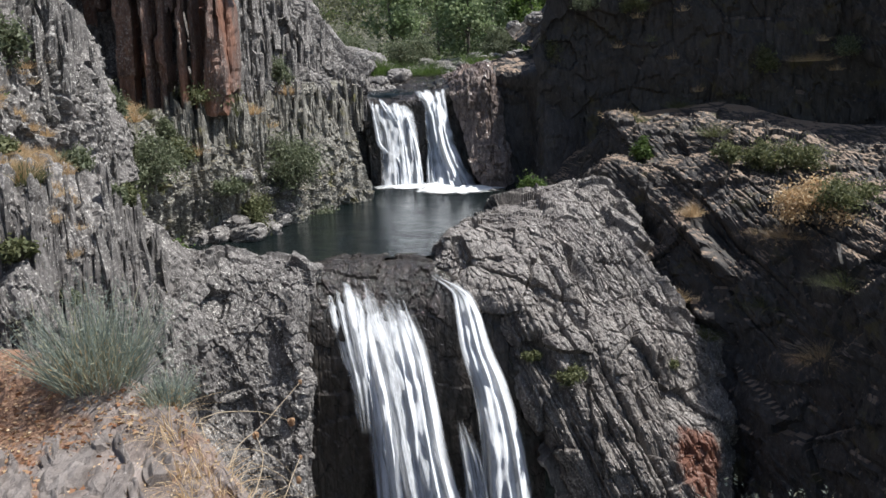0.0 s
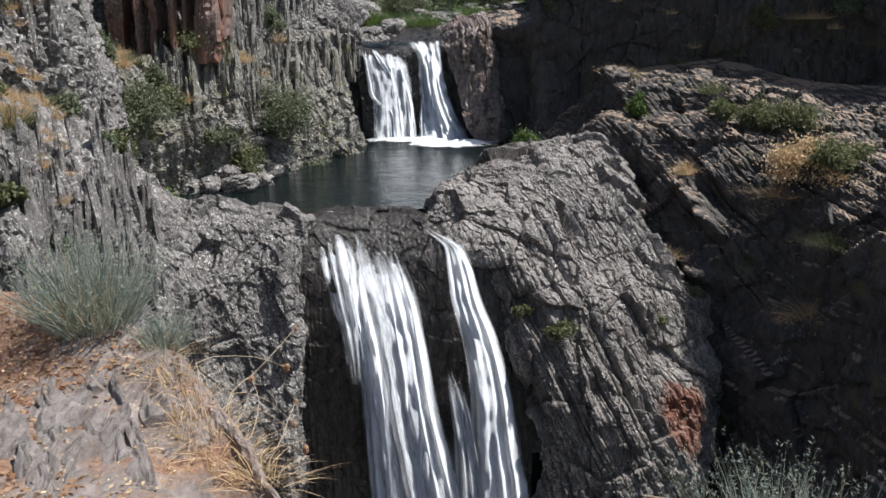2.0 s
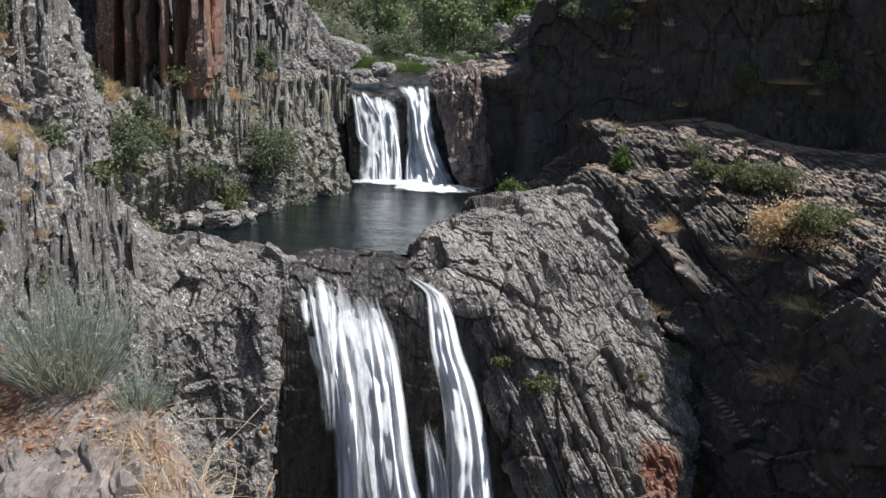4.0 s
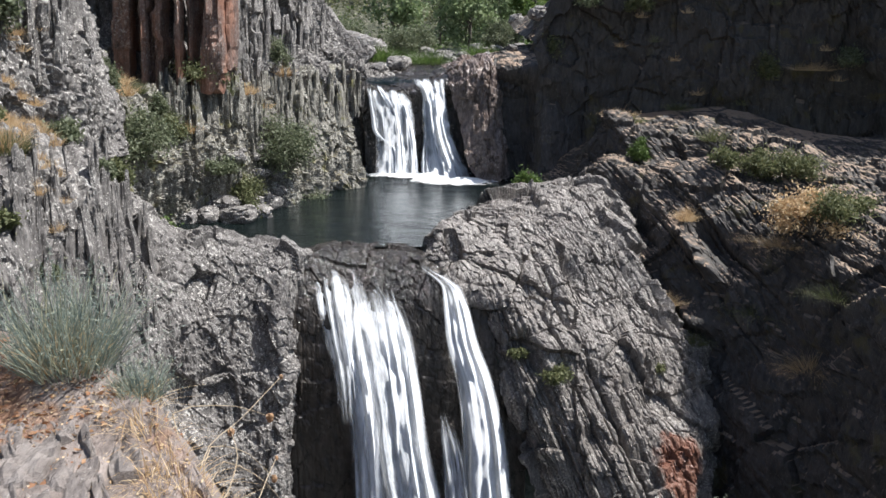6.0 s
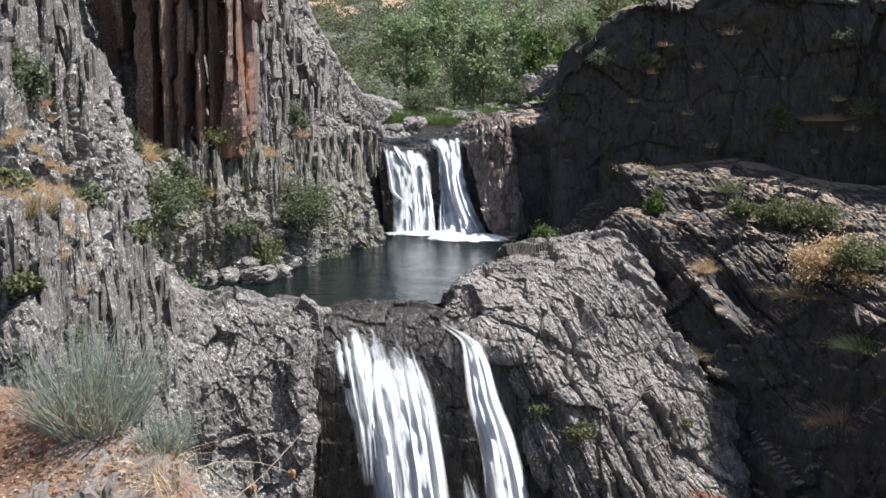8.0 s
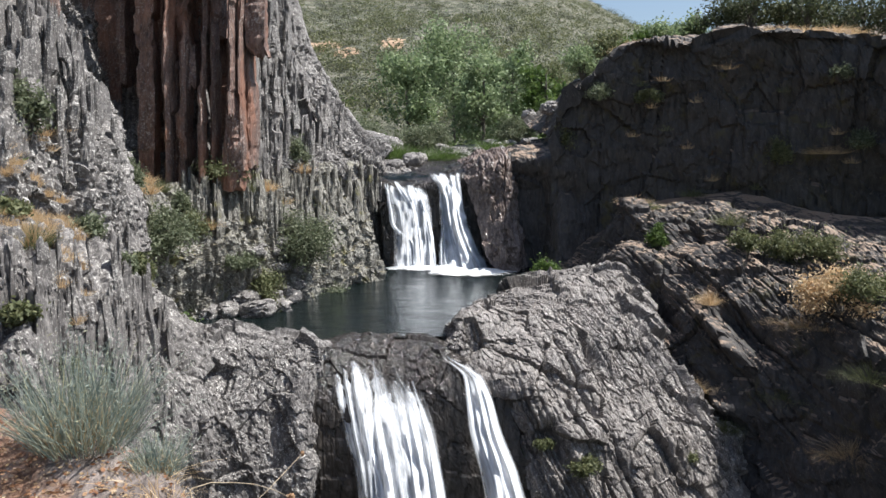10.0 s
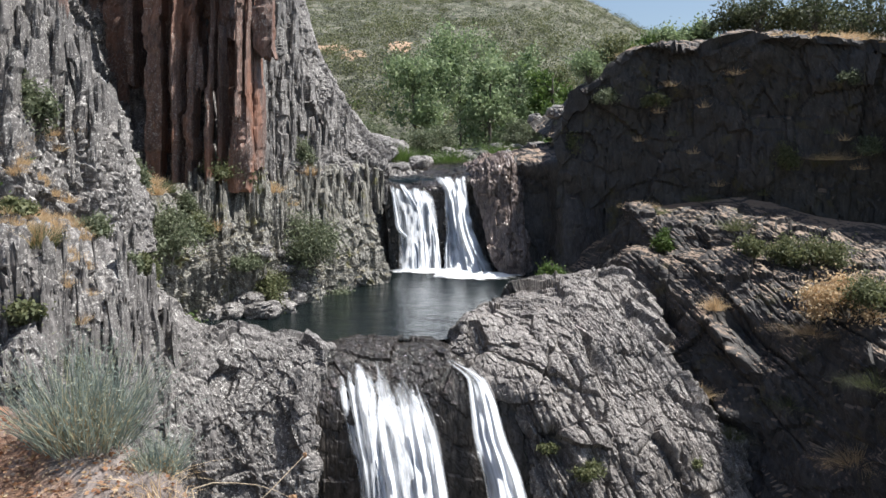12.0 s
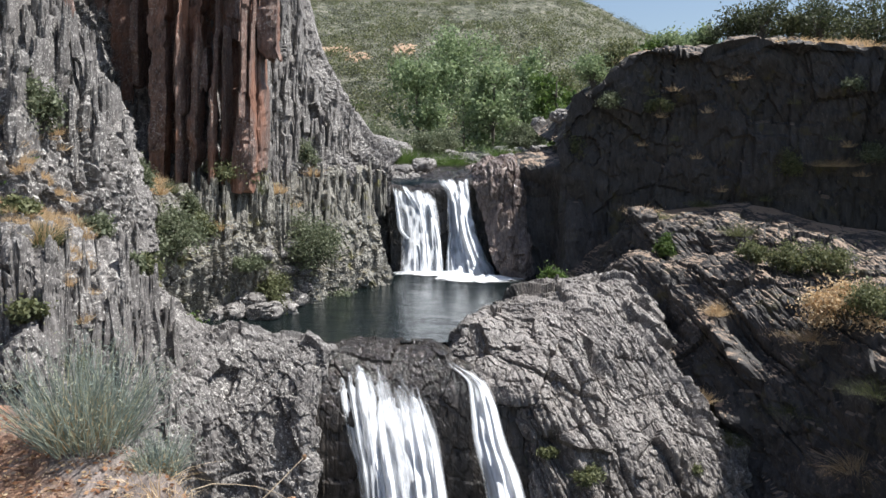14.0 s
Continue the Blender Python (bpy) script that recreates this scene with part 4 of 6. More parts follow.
waterfall("two white strands of the tall lower waterfall", [
    ([(-1.7, 15.82, -0.49), (-1.69, 15.2, -1.69), (-1.46, 14.9, -2.9), (-1.36, 14.7, -4.16), (-1.28, 14.5, -6.04), (-1.19, 14.3, -8.24), (-1.15, 14.2, -7.2)],
     [(-1.21, 15.82, -0.5), (-1.0, 15.2, -1.71), (-0.77, 14.9, -2.91), (-0.67, 14.7, -4.18), (-0.55, 14.5, -6.06), (-0.42, 14.3, -8.26), (-0.36, 14.2, -7.2)], 0.06, False),
    ([(-1.03, 15.65, -0.64), (-0.92, 15.27, -1.54), (-0.72, 14.99, -2.55), (-0.59, 14.7, -4.18), (-0.5, 14.5, -6.06), (-0.4, 14.3, -8.26), (-0.35, 14.2, -7.2)],
     [(-0.49, 15.65, -0.65), (-0.13, 15.27, -1.55), (0.05, 14.99, -2.57), (0.33, 14.7, -4.21), (0.83, 14.5, -6.1), (1.36, 14.3, -8.3), (1.62, 14.2, -7.2)], 0.08, False),
    ([(-1.9, 16.08, -0.3), (-1.81, 15.38, -1.23), (-1.58, 15.02, -2.41), (-1.42, 14.7, -4.16), (-1.29, 14.5, -6.04), (-1.15, 14.3, -8.24), (-1.08, 14.2, -7.2)],
     [(-0.89, 16.08, -0.32), (-0.33, 15.38, -1.26), (0.01, 15.02, -2.45), (0.32, 14.7, -4.2), (0.81, 14.5, -6.1), (1.33, 14.3, -8.3), (1.59, 14.2, -7.2)], 0.1, True),
    ([(-2.35, 15.94, -0.29), (-2.19, 15.41, -0.85), (-1.98, 15.1, -1.65), (-1.78, 14.95, -2.38), (-1.67, 14.77, -3.37)],
     [(-1.61, 15.94, -0.31), (-1.41, 15.41, -0.86), (-1.3, 15.1, -1.66), (-1.25, 14.95, -2.39), (-1.18, 14.77, -3.38)], 0.02, True),
    ([(0.01, 16.14, -0.26), (0.45, 15.8, -0.55), (0.52, 15.51, -0.93), (0.6, 15.22, -1.68), (0.84, 14.99, -2.59), (0.97, 14.78, -3.71), (0.95, 14.64, -4.75), (0.98, 14.5, -6.1), (1.02, 14.3, -8.3), (1.04, 14.2, -7.2)],
     [(0.18, 16.14, -0.27), (0.82, 15.8, -0.56), (1.07, 15.51, -0.95), (1.3, 15.22, -1.7), (1.65, 14.99, -2.61), (1.92, 14.78, -3.73), (2.08, 14.64, -4.78), (2.31, 14.5, -6.14), (2.65, 14.3, -8.34), (2.82, 14.2, -7.2)], 0.08, False),
    ([(0.47, 14.86, -3.19), (0.51, 14.74, -3.95), (0.61, 14.61, -5.01), (0.6, 14.5, -6.09), (0.58, 14.3, -8.29), (0.57, 14.2, -7.2)],
     [(0.64, 14.86, -3.2), (0.96, 14.74, -3.97), (1.16, 14.61, -5.02), (1.36, 14.5, -6.11), (1.73, 14.3, -8.31), (1.91, 14.2, -7.2)], 0.04, True),
])
waterfall("white upper waterfall in two strands into the pool", [
    ([(-2.09, 28.89, 3.18), (-1.93, 28.52, 2.19), (-1.82, 28.32, 1.56), (-1.43, 28.21, 1.17), (-1.18, 28.13, 0.92), (-1.13, 27.79, 0.03)],
     [(-1.94, 28.89, 3.18), (-1.76, 28.52, 2.19), (-1.61, 28.32, 1.56), (-1.14, 28.21, 1.17), (-0.88, 28.13, 0.92), (-0.79, 27.79, 0.03)], 0.02, False),
    ([(-1.76, 28.91, 3.22), (-1.51, 28.72, 2.82), (-1.18, 28.52, 2.19), (-1.1, 28.23, 1.25), (-1.04, 27.77, -0.01)],
     [(-1.59, 28.91, 3.22), (-1.26, 28.72, 2.82), (-0.94, 28.52, 2.19), (-0.8, 28.23, 1.25), (-0.58, 27.77, -0.01)], 0.02, False),
    ([(-1.34, 28.73, 2.86), (-1.14, 28.48, 2.08), (-1.01, 28.23, 1.25), (-1.0, 27.77, -0.01)],
     [(-0.87, 28.73, 2.86), (-0.76, 28.48, 2.08), (-0.63, 28.23, 1.25), (-0.46, 27.77, -0.01)], 0.03, False),
    ([(-0.89, 28.7, 2.75), (-0.65, 28.42, 1.88), (-0.51, 28.17, 1.05), (-0.41, 27.77, -0.01)],
     [(-0.59, 28.7, 2.75), (-0.36, 28.42, 1.88), (-0.2, 28.17, 1.05), (-0.08, 27.77, -0.0)], 0.03, False),
    ([(-2.01, 28.83, 3.07), (-1.8, 28.48, 2.08), (-1.71, 28.17, 1.05), (-1.71, 27.77, -0.01)],
     [(-0.51, 28.83, 3.07), (-0.27, 28.48, 2.08), (-0.19, 28.17, 1.05), (-0.12, 27.77, -0.0)], 0.05, True),
    ([(-0.47, 29.08, 3.51), (-0.06, 28.75, 2.92), (0.02, 28.42, 1.88), (0.09, 28.11, 0.84), (0.11, 27.7, -0.16)],
     [(0.82, 29.08, 3.51), (0.88, 28.75, 2.92), (1.04, 28.42, 1.88), (1.4, 28.11, 0.84), (2.03, 27.7, -0.16)], 0.12, False),
    ([(0.11, 28.87, 3.13), (0.3, 28.35, 1.67), (0.55, 28.05, 0.64), (0.8, 27.7, -0.16)],
     [(0.71, 28.87, 3.13), (0.94, 28.35, 1.67), (1.35, 28.05, 0.64), (1.84, 27.7, -0.16)], 0.25, False),
    ([(0.07, 28.35, 1.67), (-0.02, 28.11, 0.84), (-0.06, 27.77, -0.0)],
     [(0.32, 28.35, 1.67), (0.32, 28.11, 0.84), (0.44, 27.77, -0.0)], 0.02, True),
], 30.0)


def foam_patch(name, cx, cy, z, rx, ry, seed, label):
    n = 50
    u, v = np.meshgrid(np.linspace(-1, 1, n), np.linspace(-1, 1, n))
    r = np.sqrt(u * u + v * v)
    p = np.stack([cx + u * rx, cy + v * ry, z + 0 * u], -1).reshape(-1, 3)
    p[:, 2] += 0.10 * np.clip(1 - r.ravel(), 0, 1) * (1 + fbm(p * 3, 3, seed))
    me = mesh_from(name, p, grid_faces(n, n), FOAM, True)
    col = me.color_attributes.new("cover", 'FLOAT_COLOR', 'POINT')
    c = np.clip(1.9 * (1 - r.ravel()), 0, 1.2)
    col.data.foreach_set("color", np.repeat(c[:, None], 4, 1).ravel())
    return tagged(new(name, me), label, "foam", kind="structure")


foam_patch("foam", -0.3, 27.9, 0.012, 2.3, 0.9, 3, "white foam where the upper fall meets the pool")
foam_patch("foam", 1.1, 26.7, 0.018, 2.0, 1.35, 4, "white foam where the upper fall meets the pool")
foam_patch("foam", 0.6, 14.0, -7.18, 3.2, 1.6, 5, "white foam at the foot of the lower fall")


# ---- rock pieces ----
from mathutils.bvhtree import BVHTree

ROCKS.append((np.stack([gx, gy, gz], -1).reshape(-1, 3), grid_faces(len(xs), len(ys))))
_off = np.cumsum([0] + [len(v) for v, _ in ROCKS])
TERRAIN = BVHTree.FromPolygons(np.concatenate([v for v, _ in ROCKS]).tolist(), np.concatenate([f + o for (_, f), o in zip(ROCKS, _off)]).tolist())


def settle(x, y, z, above=0.7):
    """The point of the terrain just below (x, y, z + above)."""
    hit = TERRAIN.ray_cast(Vector((x, y, z + above)), Vector((0, 0, -1)), 6.0)[0]
    return hit if hit else Vector((x, y, z))


def join_meshes(name, chunks, mat):
    vs, fs, off = [], [], 0
    for v, f in chunks:
        vs.append(np.asarray(v, float))
        fs.extend([[i + off for i in q] for q in f])
        off += len(v)
    return mesh_from(name, np.concatenate(vs), fs, mat)


def part(name, me, parent, label=""):
    ob = new(name, me)
    ob.parent = parent
    if label:
        ob["label"] = label
    return ob


def rock_column(x0, x1, y, w, z0, z1, seed, mat, deep=None, name="column"):
    """A cleaved upright slab of four to six flat sides, stepped where pieces have broken away, with a broken head."""
    rng = np.random.RandomState(seed)
    deep = deep or 0.5 + 0.6 * rng.rand()
    corners = np.array([(-1, -1), (0.1 * rng.rand(), -1 - 0.5 * rng.rand()), (1, -1), (1, 1), (-1, 1)]) * np.array([w / 2, deep / 2])
    corners = corners + rng.uniform(-0.12, 0.12, corners.shape) * min(w, 0.4)
    ring = np.concatenate([a + (b - a) * np.linspace(0, 1, 5, endpoint=False)[:, None] for a, b in zip(corners, np.roll(corners, -1, 0))])
    m = len(ring)
    n = max(8, int((z1 - z0) / 0.09))
    zs = np.linspace(z0, z1, n)
    t = (zs - z0) / (z1 - z0)
    k = np.floor(zs / rng.uniform(0.5, 1.1) + 3 * rng.rand()).astype(np.int64)
    zero = np.zeros_like(k)
    push = (hash01(k, zero, zero, seed) - 0.5) * 0.35 * min(w, 0.35)
    slim = (1 - 0.22 * hash01(k, zero, zero, seed + 1)) * (1 - 0.35 * t ** 3)
    v = np.empty((n, m, 3))
    v[..., 0] = (x0 + (x1 - x0) * t + push)[:, None] + ring[None, :, 0] * slim[:, None]
    v[..., 1] = y + ring[None, :, 1] * slim[:, None]
    v[..., 2] = zs[:, None]
    v = v.reshape(-1, 3)
    out = np.tile(ring / np.maximum(np.linalg.norm(ring, axis=1, keepdims=True), 1e-6), (n, 1))
    rough = 0.05 * min(1, w / 0.3) * blocks_relief(v, np.array([0.35, 0.35, 0.8]), seed, 0.4) + 0.018 * blocks_relief(v, np.array([0.12, 0.12, 0.22]), seed + 9, 0.4)
    v[:, :2] += out * rough[:, None]
    v[-m:, 2] += 0.25 * rng.rand(m)
    v[:m, 2] -= 0.2 * rng.rand(m)
    faces = [[a * m + i, a * m + (i + 1) % m, (a + 1) * m + (i + 1) % m, (a + 1) * m + i] for a in range(n - 1) for i in range(m)]
    faces += [[(n - 1) * m + i for i in range(m)], [i for i in reversed(range(m))]]
    return mesh_from(name, v, faces, mat)


# upright slabs of the red cliff: x at the foot and at the head, y, width, foot, head
for _k, _c in enumerate([
        (-10.13, -9.73, 22.20, 0.83, 3.82, 11.70), (-9.31, -8.93, 21.90, 0.72, 3.66, 11.59), (-8.40, -8.17, 21.00, 0.25, 6.20, 11.28),
        (-7.76, -7.40, 20.40, 0.49, 3.15, 11.76), (-7.69, -7.36, 21.20, 0.22, 3.12, 11.35), (-7.11, -6.78, 20.20, 0.18, 3.31, 11.68),
        (-7.02, -6.89, 20.50, 0.18, 3.22, 6.52), (-6.72, -6.57, 20.30, 0.20, 3.38, 7.43), (-6.76, -6.60, 21.00, 0.34, 6.88, 11.28),
        (-6.48, -6.45, 20.70, 0.31, 6.07, 6.91), (-6.20, -6.11, 20.10, 0.16, 3.31, 6.18), (-6.17, -6.00, 20.80, 0.15, 6.10, 11.21),
        (-6.00, -5.87, 20.60, 0.14, 3.53, 7.41), (-5.97, -5.83, 21.20, 0.54, 7.51, 11.63), (-5.39, -5.22, 20.30, 0.18, 5.32, 11.03),
        (-5.50, -5.44, 20.40, 0.58, 3.38, 5.47), (-5.26, -5.13, 20.60, 0.15, 3.68, 8.28), (-4.80, -4.68, 20.90, 0.56, 6.94, 11.52),
        (-5.17, -5.08, 21.10, 0.20, 3.98, 7.49), (-7.22, -6.88, 22.20, 1.16, 3.16, 12.45), (-5.87, -5.60, 22.10, 1.05, 3.33, 12.41),
        (-7.93, -7.81, 15.75, 0.31, 6.10, 8.15)]):
    part("column", rock_column(*_c, 100 + _k, ROCK_RED), cliff_left, "rust-brown upright slate column" if _k == 0 else "")


def slate_blades(parent, mat, count, side, height, length, width, within, seed, slack=1.6, start=(0.3, 0.5)):
    """Upright slate blades that stand proud of a rock face, found by level rays from over the gorge."""
    rng = np.random.RandomState(seed)
    made = 0
    for _ in range(count * 5):
        if made >= count:
            break
        z, t = rng.uniform(*height), math.tan(rng.uniform(math.atan(side[0]), math.atan(side[1])))
        ln, w = rng.uniform(*length) * rng.uniform(0.5, 1), rng.uniform(*width) * rng.uniform(0.5, 1)
        hit = TERRAIN.ray_cast(Vector((*start, z)), Vector((t, 1, 0)).normalized(), 40)[0]
        if hit is None or not (within[0] < hit.y < within[1]):
            continue
        over = TERRAIN.ray_cast(Vector((*start, z + ln * 0.6)), Vector((t, 1, 0)).normalized(), 40)[0]
        if over is None or over.y > hit.y + slack:
            continue
        deep = w * rng.uniform(1.6, 3.5)
        lean = rng.normal(0, 0.035) * ln
        y = hit.y + deep * 0.12
        made += 1
        part("blade", rock_column(hit.x - lean, hit.x + lean, y, w, z - ln * 0.5, z + ln * 0.5, seed + made, mat, deep, "blade"), parent)


slate_blades(bank_left, ROCK_GREY, 200, (-2.6, -0.52), (-0.9, 2.5), (0.4, 1.4), (0.05, 0.13), (7.8, 15.2), 2000, 6.0, (-1.2, 6.8))
slate_blades(cliff_left, ROCK_GREY, 120, (-0.62, -0.40), (4.4, 9.5), (0.8, 3.2), (0.08, 0.30), (9, 18.4), 2300)
slate_blades(cliff_left, ROCK_GREY, 90, (-0.26, -0.11), (3.7, 9.5), (0.7, 2.6), (0.12, 0.36), (21, 28), 2600)
slate_blades(slope_left, ROCK_MOSS, 130, (-0.36, -0.08), (0.7, 3.4), (0.4, 1.4), (0.08, 0.24), (17, 27), 2900)


def boulder_mesh(name, rx, ry, rz, seed, mat):
    bm = bmesh.new()
    bmesh.ops.create_icosphere(bm, subdivisions=4, radius=1)
    v = np.array([q.co[:] for q in bm.verts])
    f1, e1 = facets(v * 1.3 + seed * 3.1, seed)
    f2, _ = facets(v * 4.2 + seed, seed + 3)
    v = v * (1 + 0.20 * f1 + 0.03 * f2 - 0.05 * np.exp(-(e1 / 0.1) ** 2))[:, None]
    v = np.sign(v) * np.abs(v) ** 0.85 * np.array([rx, ry, rz])
    faces = [[q.index for q in f.verts] for f in bm.faces]
    bm.free()
    return mesh_from(name, v, faces, mat)


def boulders(spots, label, group, mat, seed):
    rng = random.Random(seed)
    for k, (x, y, z, r) in enumerate(spots):
        me = boulder_mesh("boulder", r * rng.uniform(0.9, 1.25), r * rng.uniform(0.7, 1.0), r * rng.uniform(0.5, 0.75), seed + k, mat)
        ob = new("boulder", me)
        ob.matrix_world = pose(x, y, z, rng.uniform(-12, 12), rng.uniform(-12, 12), rng.uniform(0, 360))
        tagged(ob, label, "boulder", group)


_rng = random.Random(5)
_shore = [(-4.85, 19.6, 0.12, 0.55), (-5.55, 19.5, 0.15, 0.42), (-5.2, 19.9, 0.35, 0.4), (-4.3, 20.2, 0.1, 0.32), (-6.0, 19.3, 0.1, 0.32)]
for _k in range(64):
    _x = _rng.uniform(-6.2, -4.0)
    _y = 19.8 + (_x + 6) * 0.45 + _rng.uniform(0, 1.5)
    _q = settle(_x, _y, 0.7, 1.0)
    _shore.append((_x, _y, _q.z + 0.03, _rng.uniform(0.11, 0.30)))
boulders(_shore, "pale grey lichen-spotted boulder at the pool's edge", "boulders by the pool", ROCK_GREY, 300)
_bed = []
for _k in range(46):
    _x, _y = _rng.uniform(-3.8, 6.5), _rng.uniform(31.5, 41)
    _q = settle(_x, _y, 4.2, 2.0)
    _bed.append((_x, _y, _q.z + 0.08, _rng.uniform(0.15, 0.55)))
boulders(_bed, "grey stone lying in the stream bed", "stones in the stream bed", ROCK_GREY, 400)
boulders([(-2.41, 35.28, 4.68, 0.75), (-3.36, 36.40, 4.79, 0.9), (-2.69, 33.15, 4.45, 0.6), (4.48, 32.48, 4.00, 0.8), (3.36, 31.81, 3.89, 0.6)], "big weathered boulder above the upper fall", "boulders above the fall", ROCK_GREY, 460)


# ---- plants ----
def leaf_quads(centres, size, rng, flat=0.0, long=1.6):
    """One pointed leaf at each centre, turned at random."""
    n = len(centres)
    a = rng.normal(size=(n, 3))
    a[:, 2] *= 1 - flat
    a /= np.linalg.norm(a, axis=1, keepdims=True)
    b = np.cross(a, rng.normal(size=(n, 3)))
    b /= np.maximum(np.linalg.norm(b, axis=1, keepdims=True), 1e-6)
    s = (size * rng.uniform(0.6, 1.3, n))[:, None]
    v = np.stack([centres - a * s * long / 2, centres + b * s / 2.4, centres + a * s * long / 2, centres - b * s / 2.4], 1).reshape(-1, 3)
    return v, np.arange(n * 4).reshape(n, 4).tolist()


def tube(points, r0, r1, sides=5):
    p = spline(points, 8)
    n = len(p)
    v = []
    for k, q in enumerate(p):
        t = p[min(k + 1, n - 1)] - p[max(k - 1, 0)]
        t = t / max(np.linalg.norm(t), 1e-6)
        a = np.cross(t, (0.31, 0.95, 0.1))
        a /= max(np.linalg.norm(a), 1e-6)
        b = np.cross(t, a)
        r = r0 + (r1 - r0) * k / (n - 1)
        v += [q + r * (a * math.cos(w) + b * math.sin(w)) for w in np.linspace(0, 2 * math.pi, sides, endpoint=False)]
    f = [[k * sides + i, k * sides + (i + 1) % sides, (k + 1) * sides + (i + 1) % sides, (k + 1) * sides + i] for k in range(n - 1) for i in range(sides)]
    return np.array(v), f


def blades(n, spread, height, width, rng, lean=0.5, droop=0.3, root=0.25, wild=0.12):
    """Curved tapered blades that fan out from a tuft's root."""
    ang, out = rng.uniform(0, 2 * np.pi, n), rng.uniform(0, 1, n) ** 0.7
    h = height * rng.uniform(0.4, 1.15, n) * (1 - 0.25 * out)
    d = np.stack([np.cos(ang), np.sin(ang)], 1)
    base = d * (out * spread * root)[:, None]
    rows = []
    for t in (0, 0.35, 0.7, 1.0):
        xy = base + d * (spread * out * lean * (t + droop * t * t))[:, None] + rng.normal(0, 0.012 * height, (n, 2)) * t
        z = h * (t - droop * out * t * t)
        rows.append(np.concatenate([xy, z[:, None]], 1))
    stray = rng.normal(0, 1, (n, 3)) * np.array([1, 1, 0.35]) * wild * spread
    rows = [r + stray * t ** 1.5 for r, t in zip(rows, (0, 0.35, 0.7, 1.0))]
    wdir = np.stack([-d[:, 1], d[:, 0], np.zeros(n)], 1)
    turn = rng.uniform(-1, 1, (n, 1))
    wdir = wdir * turn + np.concatenate([d, np.zeros((n, 1))], 1) * np.sqrt(1 - turn ** 2)
    w = width * rng.uniform(0.6, 1.3, n)[:, None]
    v = np.stack([rows[0] - wdir * w, rows[0] + wdir * w, rows[1] - wdir * w * 0.9, rows[1] + wdir * w * 0.9,
                  rows[2] - wdir * w * 0.65, rows[2] + wdir * w * 0.65, rows[3]], 1).reshape(-1, 3)
    f = [q for k in range(n) for q in ([7 * k, 7 * k + 1, 7 * k + 3, 7 * k + 2], [7 * k + 2, 7 * k + 3, 7 * k + 5, 7 * k + 4], [7 * k + 4, 7 * k + 5, 7 * k + 6])]
    return v, f, rows[3]


def grass_tuft(x, y, z, spread, height, mat, label, seed, n=120, group="", width=0.006, hang=0.0, drop=True):
    rng = np.random.RandomState(seed)
    v, f, _ = blades(n * 3, spread, height, width * 0.45, rng, 0.75, 0.3 + hang, 0.7, 0.22)
    q = settle(x, y, z) if drop else Vector((x, y, z))
    ob = new("grass_tuft", mesh_from("grass_tuft", v, f, mat))
    ob.matrix_world = pose(q.x, q.y, q.z - 0.02, 0, 0, seed * 37 % 360)
    return tagged(ob, label, "grass", group)


def shrub(x, y, z, w, h, mat, label, seed, n=900, leaf=0.035, clumps=14, group="", drop=True, wood=BARK, name="shrub"):
    """Forked twigs from one root, with clumps of leaves towards their ends."""
    rng = np.random.RandomState(seed)
    q = settle(x, y, z) if drop else Vector((x, y, z))
    top = new(name)
    top.matrix_world = pose(q.x, q.y, q.z - 0.04)
    tagged(top, label, "shrub", group)
    ang = rng.uniform(0, 2 * np.pi, clumps)
    rad = np.sqrt(rng.uniform(0, 1, clumps)) * w / 2 * 0.85
    hz = h * rng.uniform(0.3, 0.92, clumps) * (1 - 0.45 * (rad / (w / 2)) ** 2)
    ends = np.stack([np.cos(ang) * rad, np.sin(ang) * rad, hz], 1)
    twigs = [tube([(0, 0, 0), e * np.array([0.35, 0.35, 0.55]) + rng.normal(0, 0.03 * w, 3), e], 0.012 + 0.008 * w, 0.003, 4) for e in ends]
    part("twig_frame", join_meshes("twig_frame", twigs, wood), top)
    n = int(n * 2.8)
    c = ends[rng.randint(0, clumps, n)]
    pts = c + rng.normal(size=(n, 3)) * np.array([w * 0.13, w * 0.13, h * 0.14]) * rng.uniform(0.5, 1.25, (n, 1))
    pts[:, 2] = np.maximum(pts[:, 2], 0.03)
    v, f = leaf_quads(pts, leaf, rng)
    tagged(part("foliage", mesh_from("foliage", v, f, mat), top), kind="stuff")
    return top


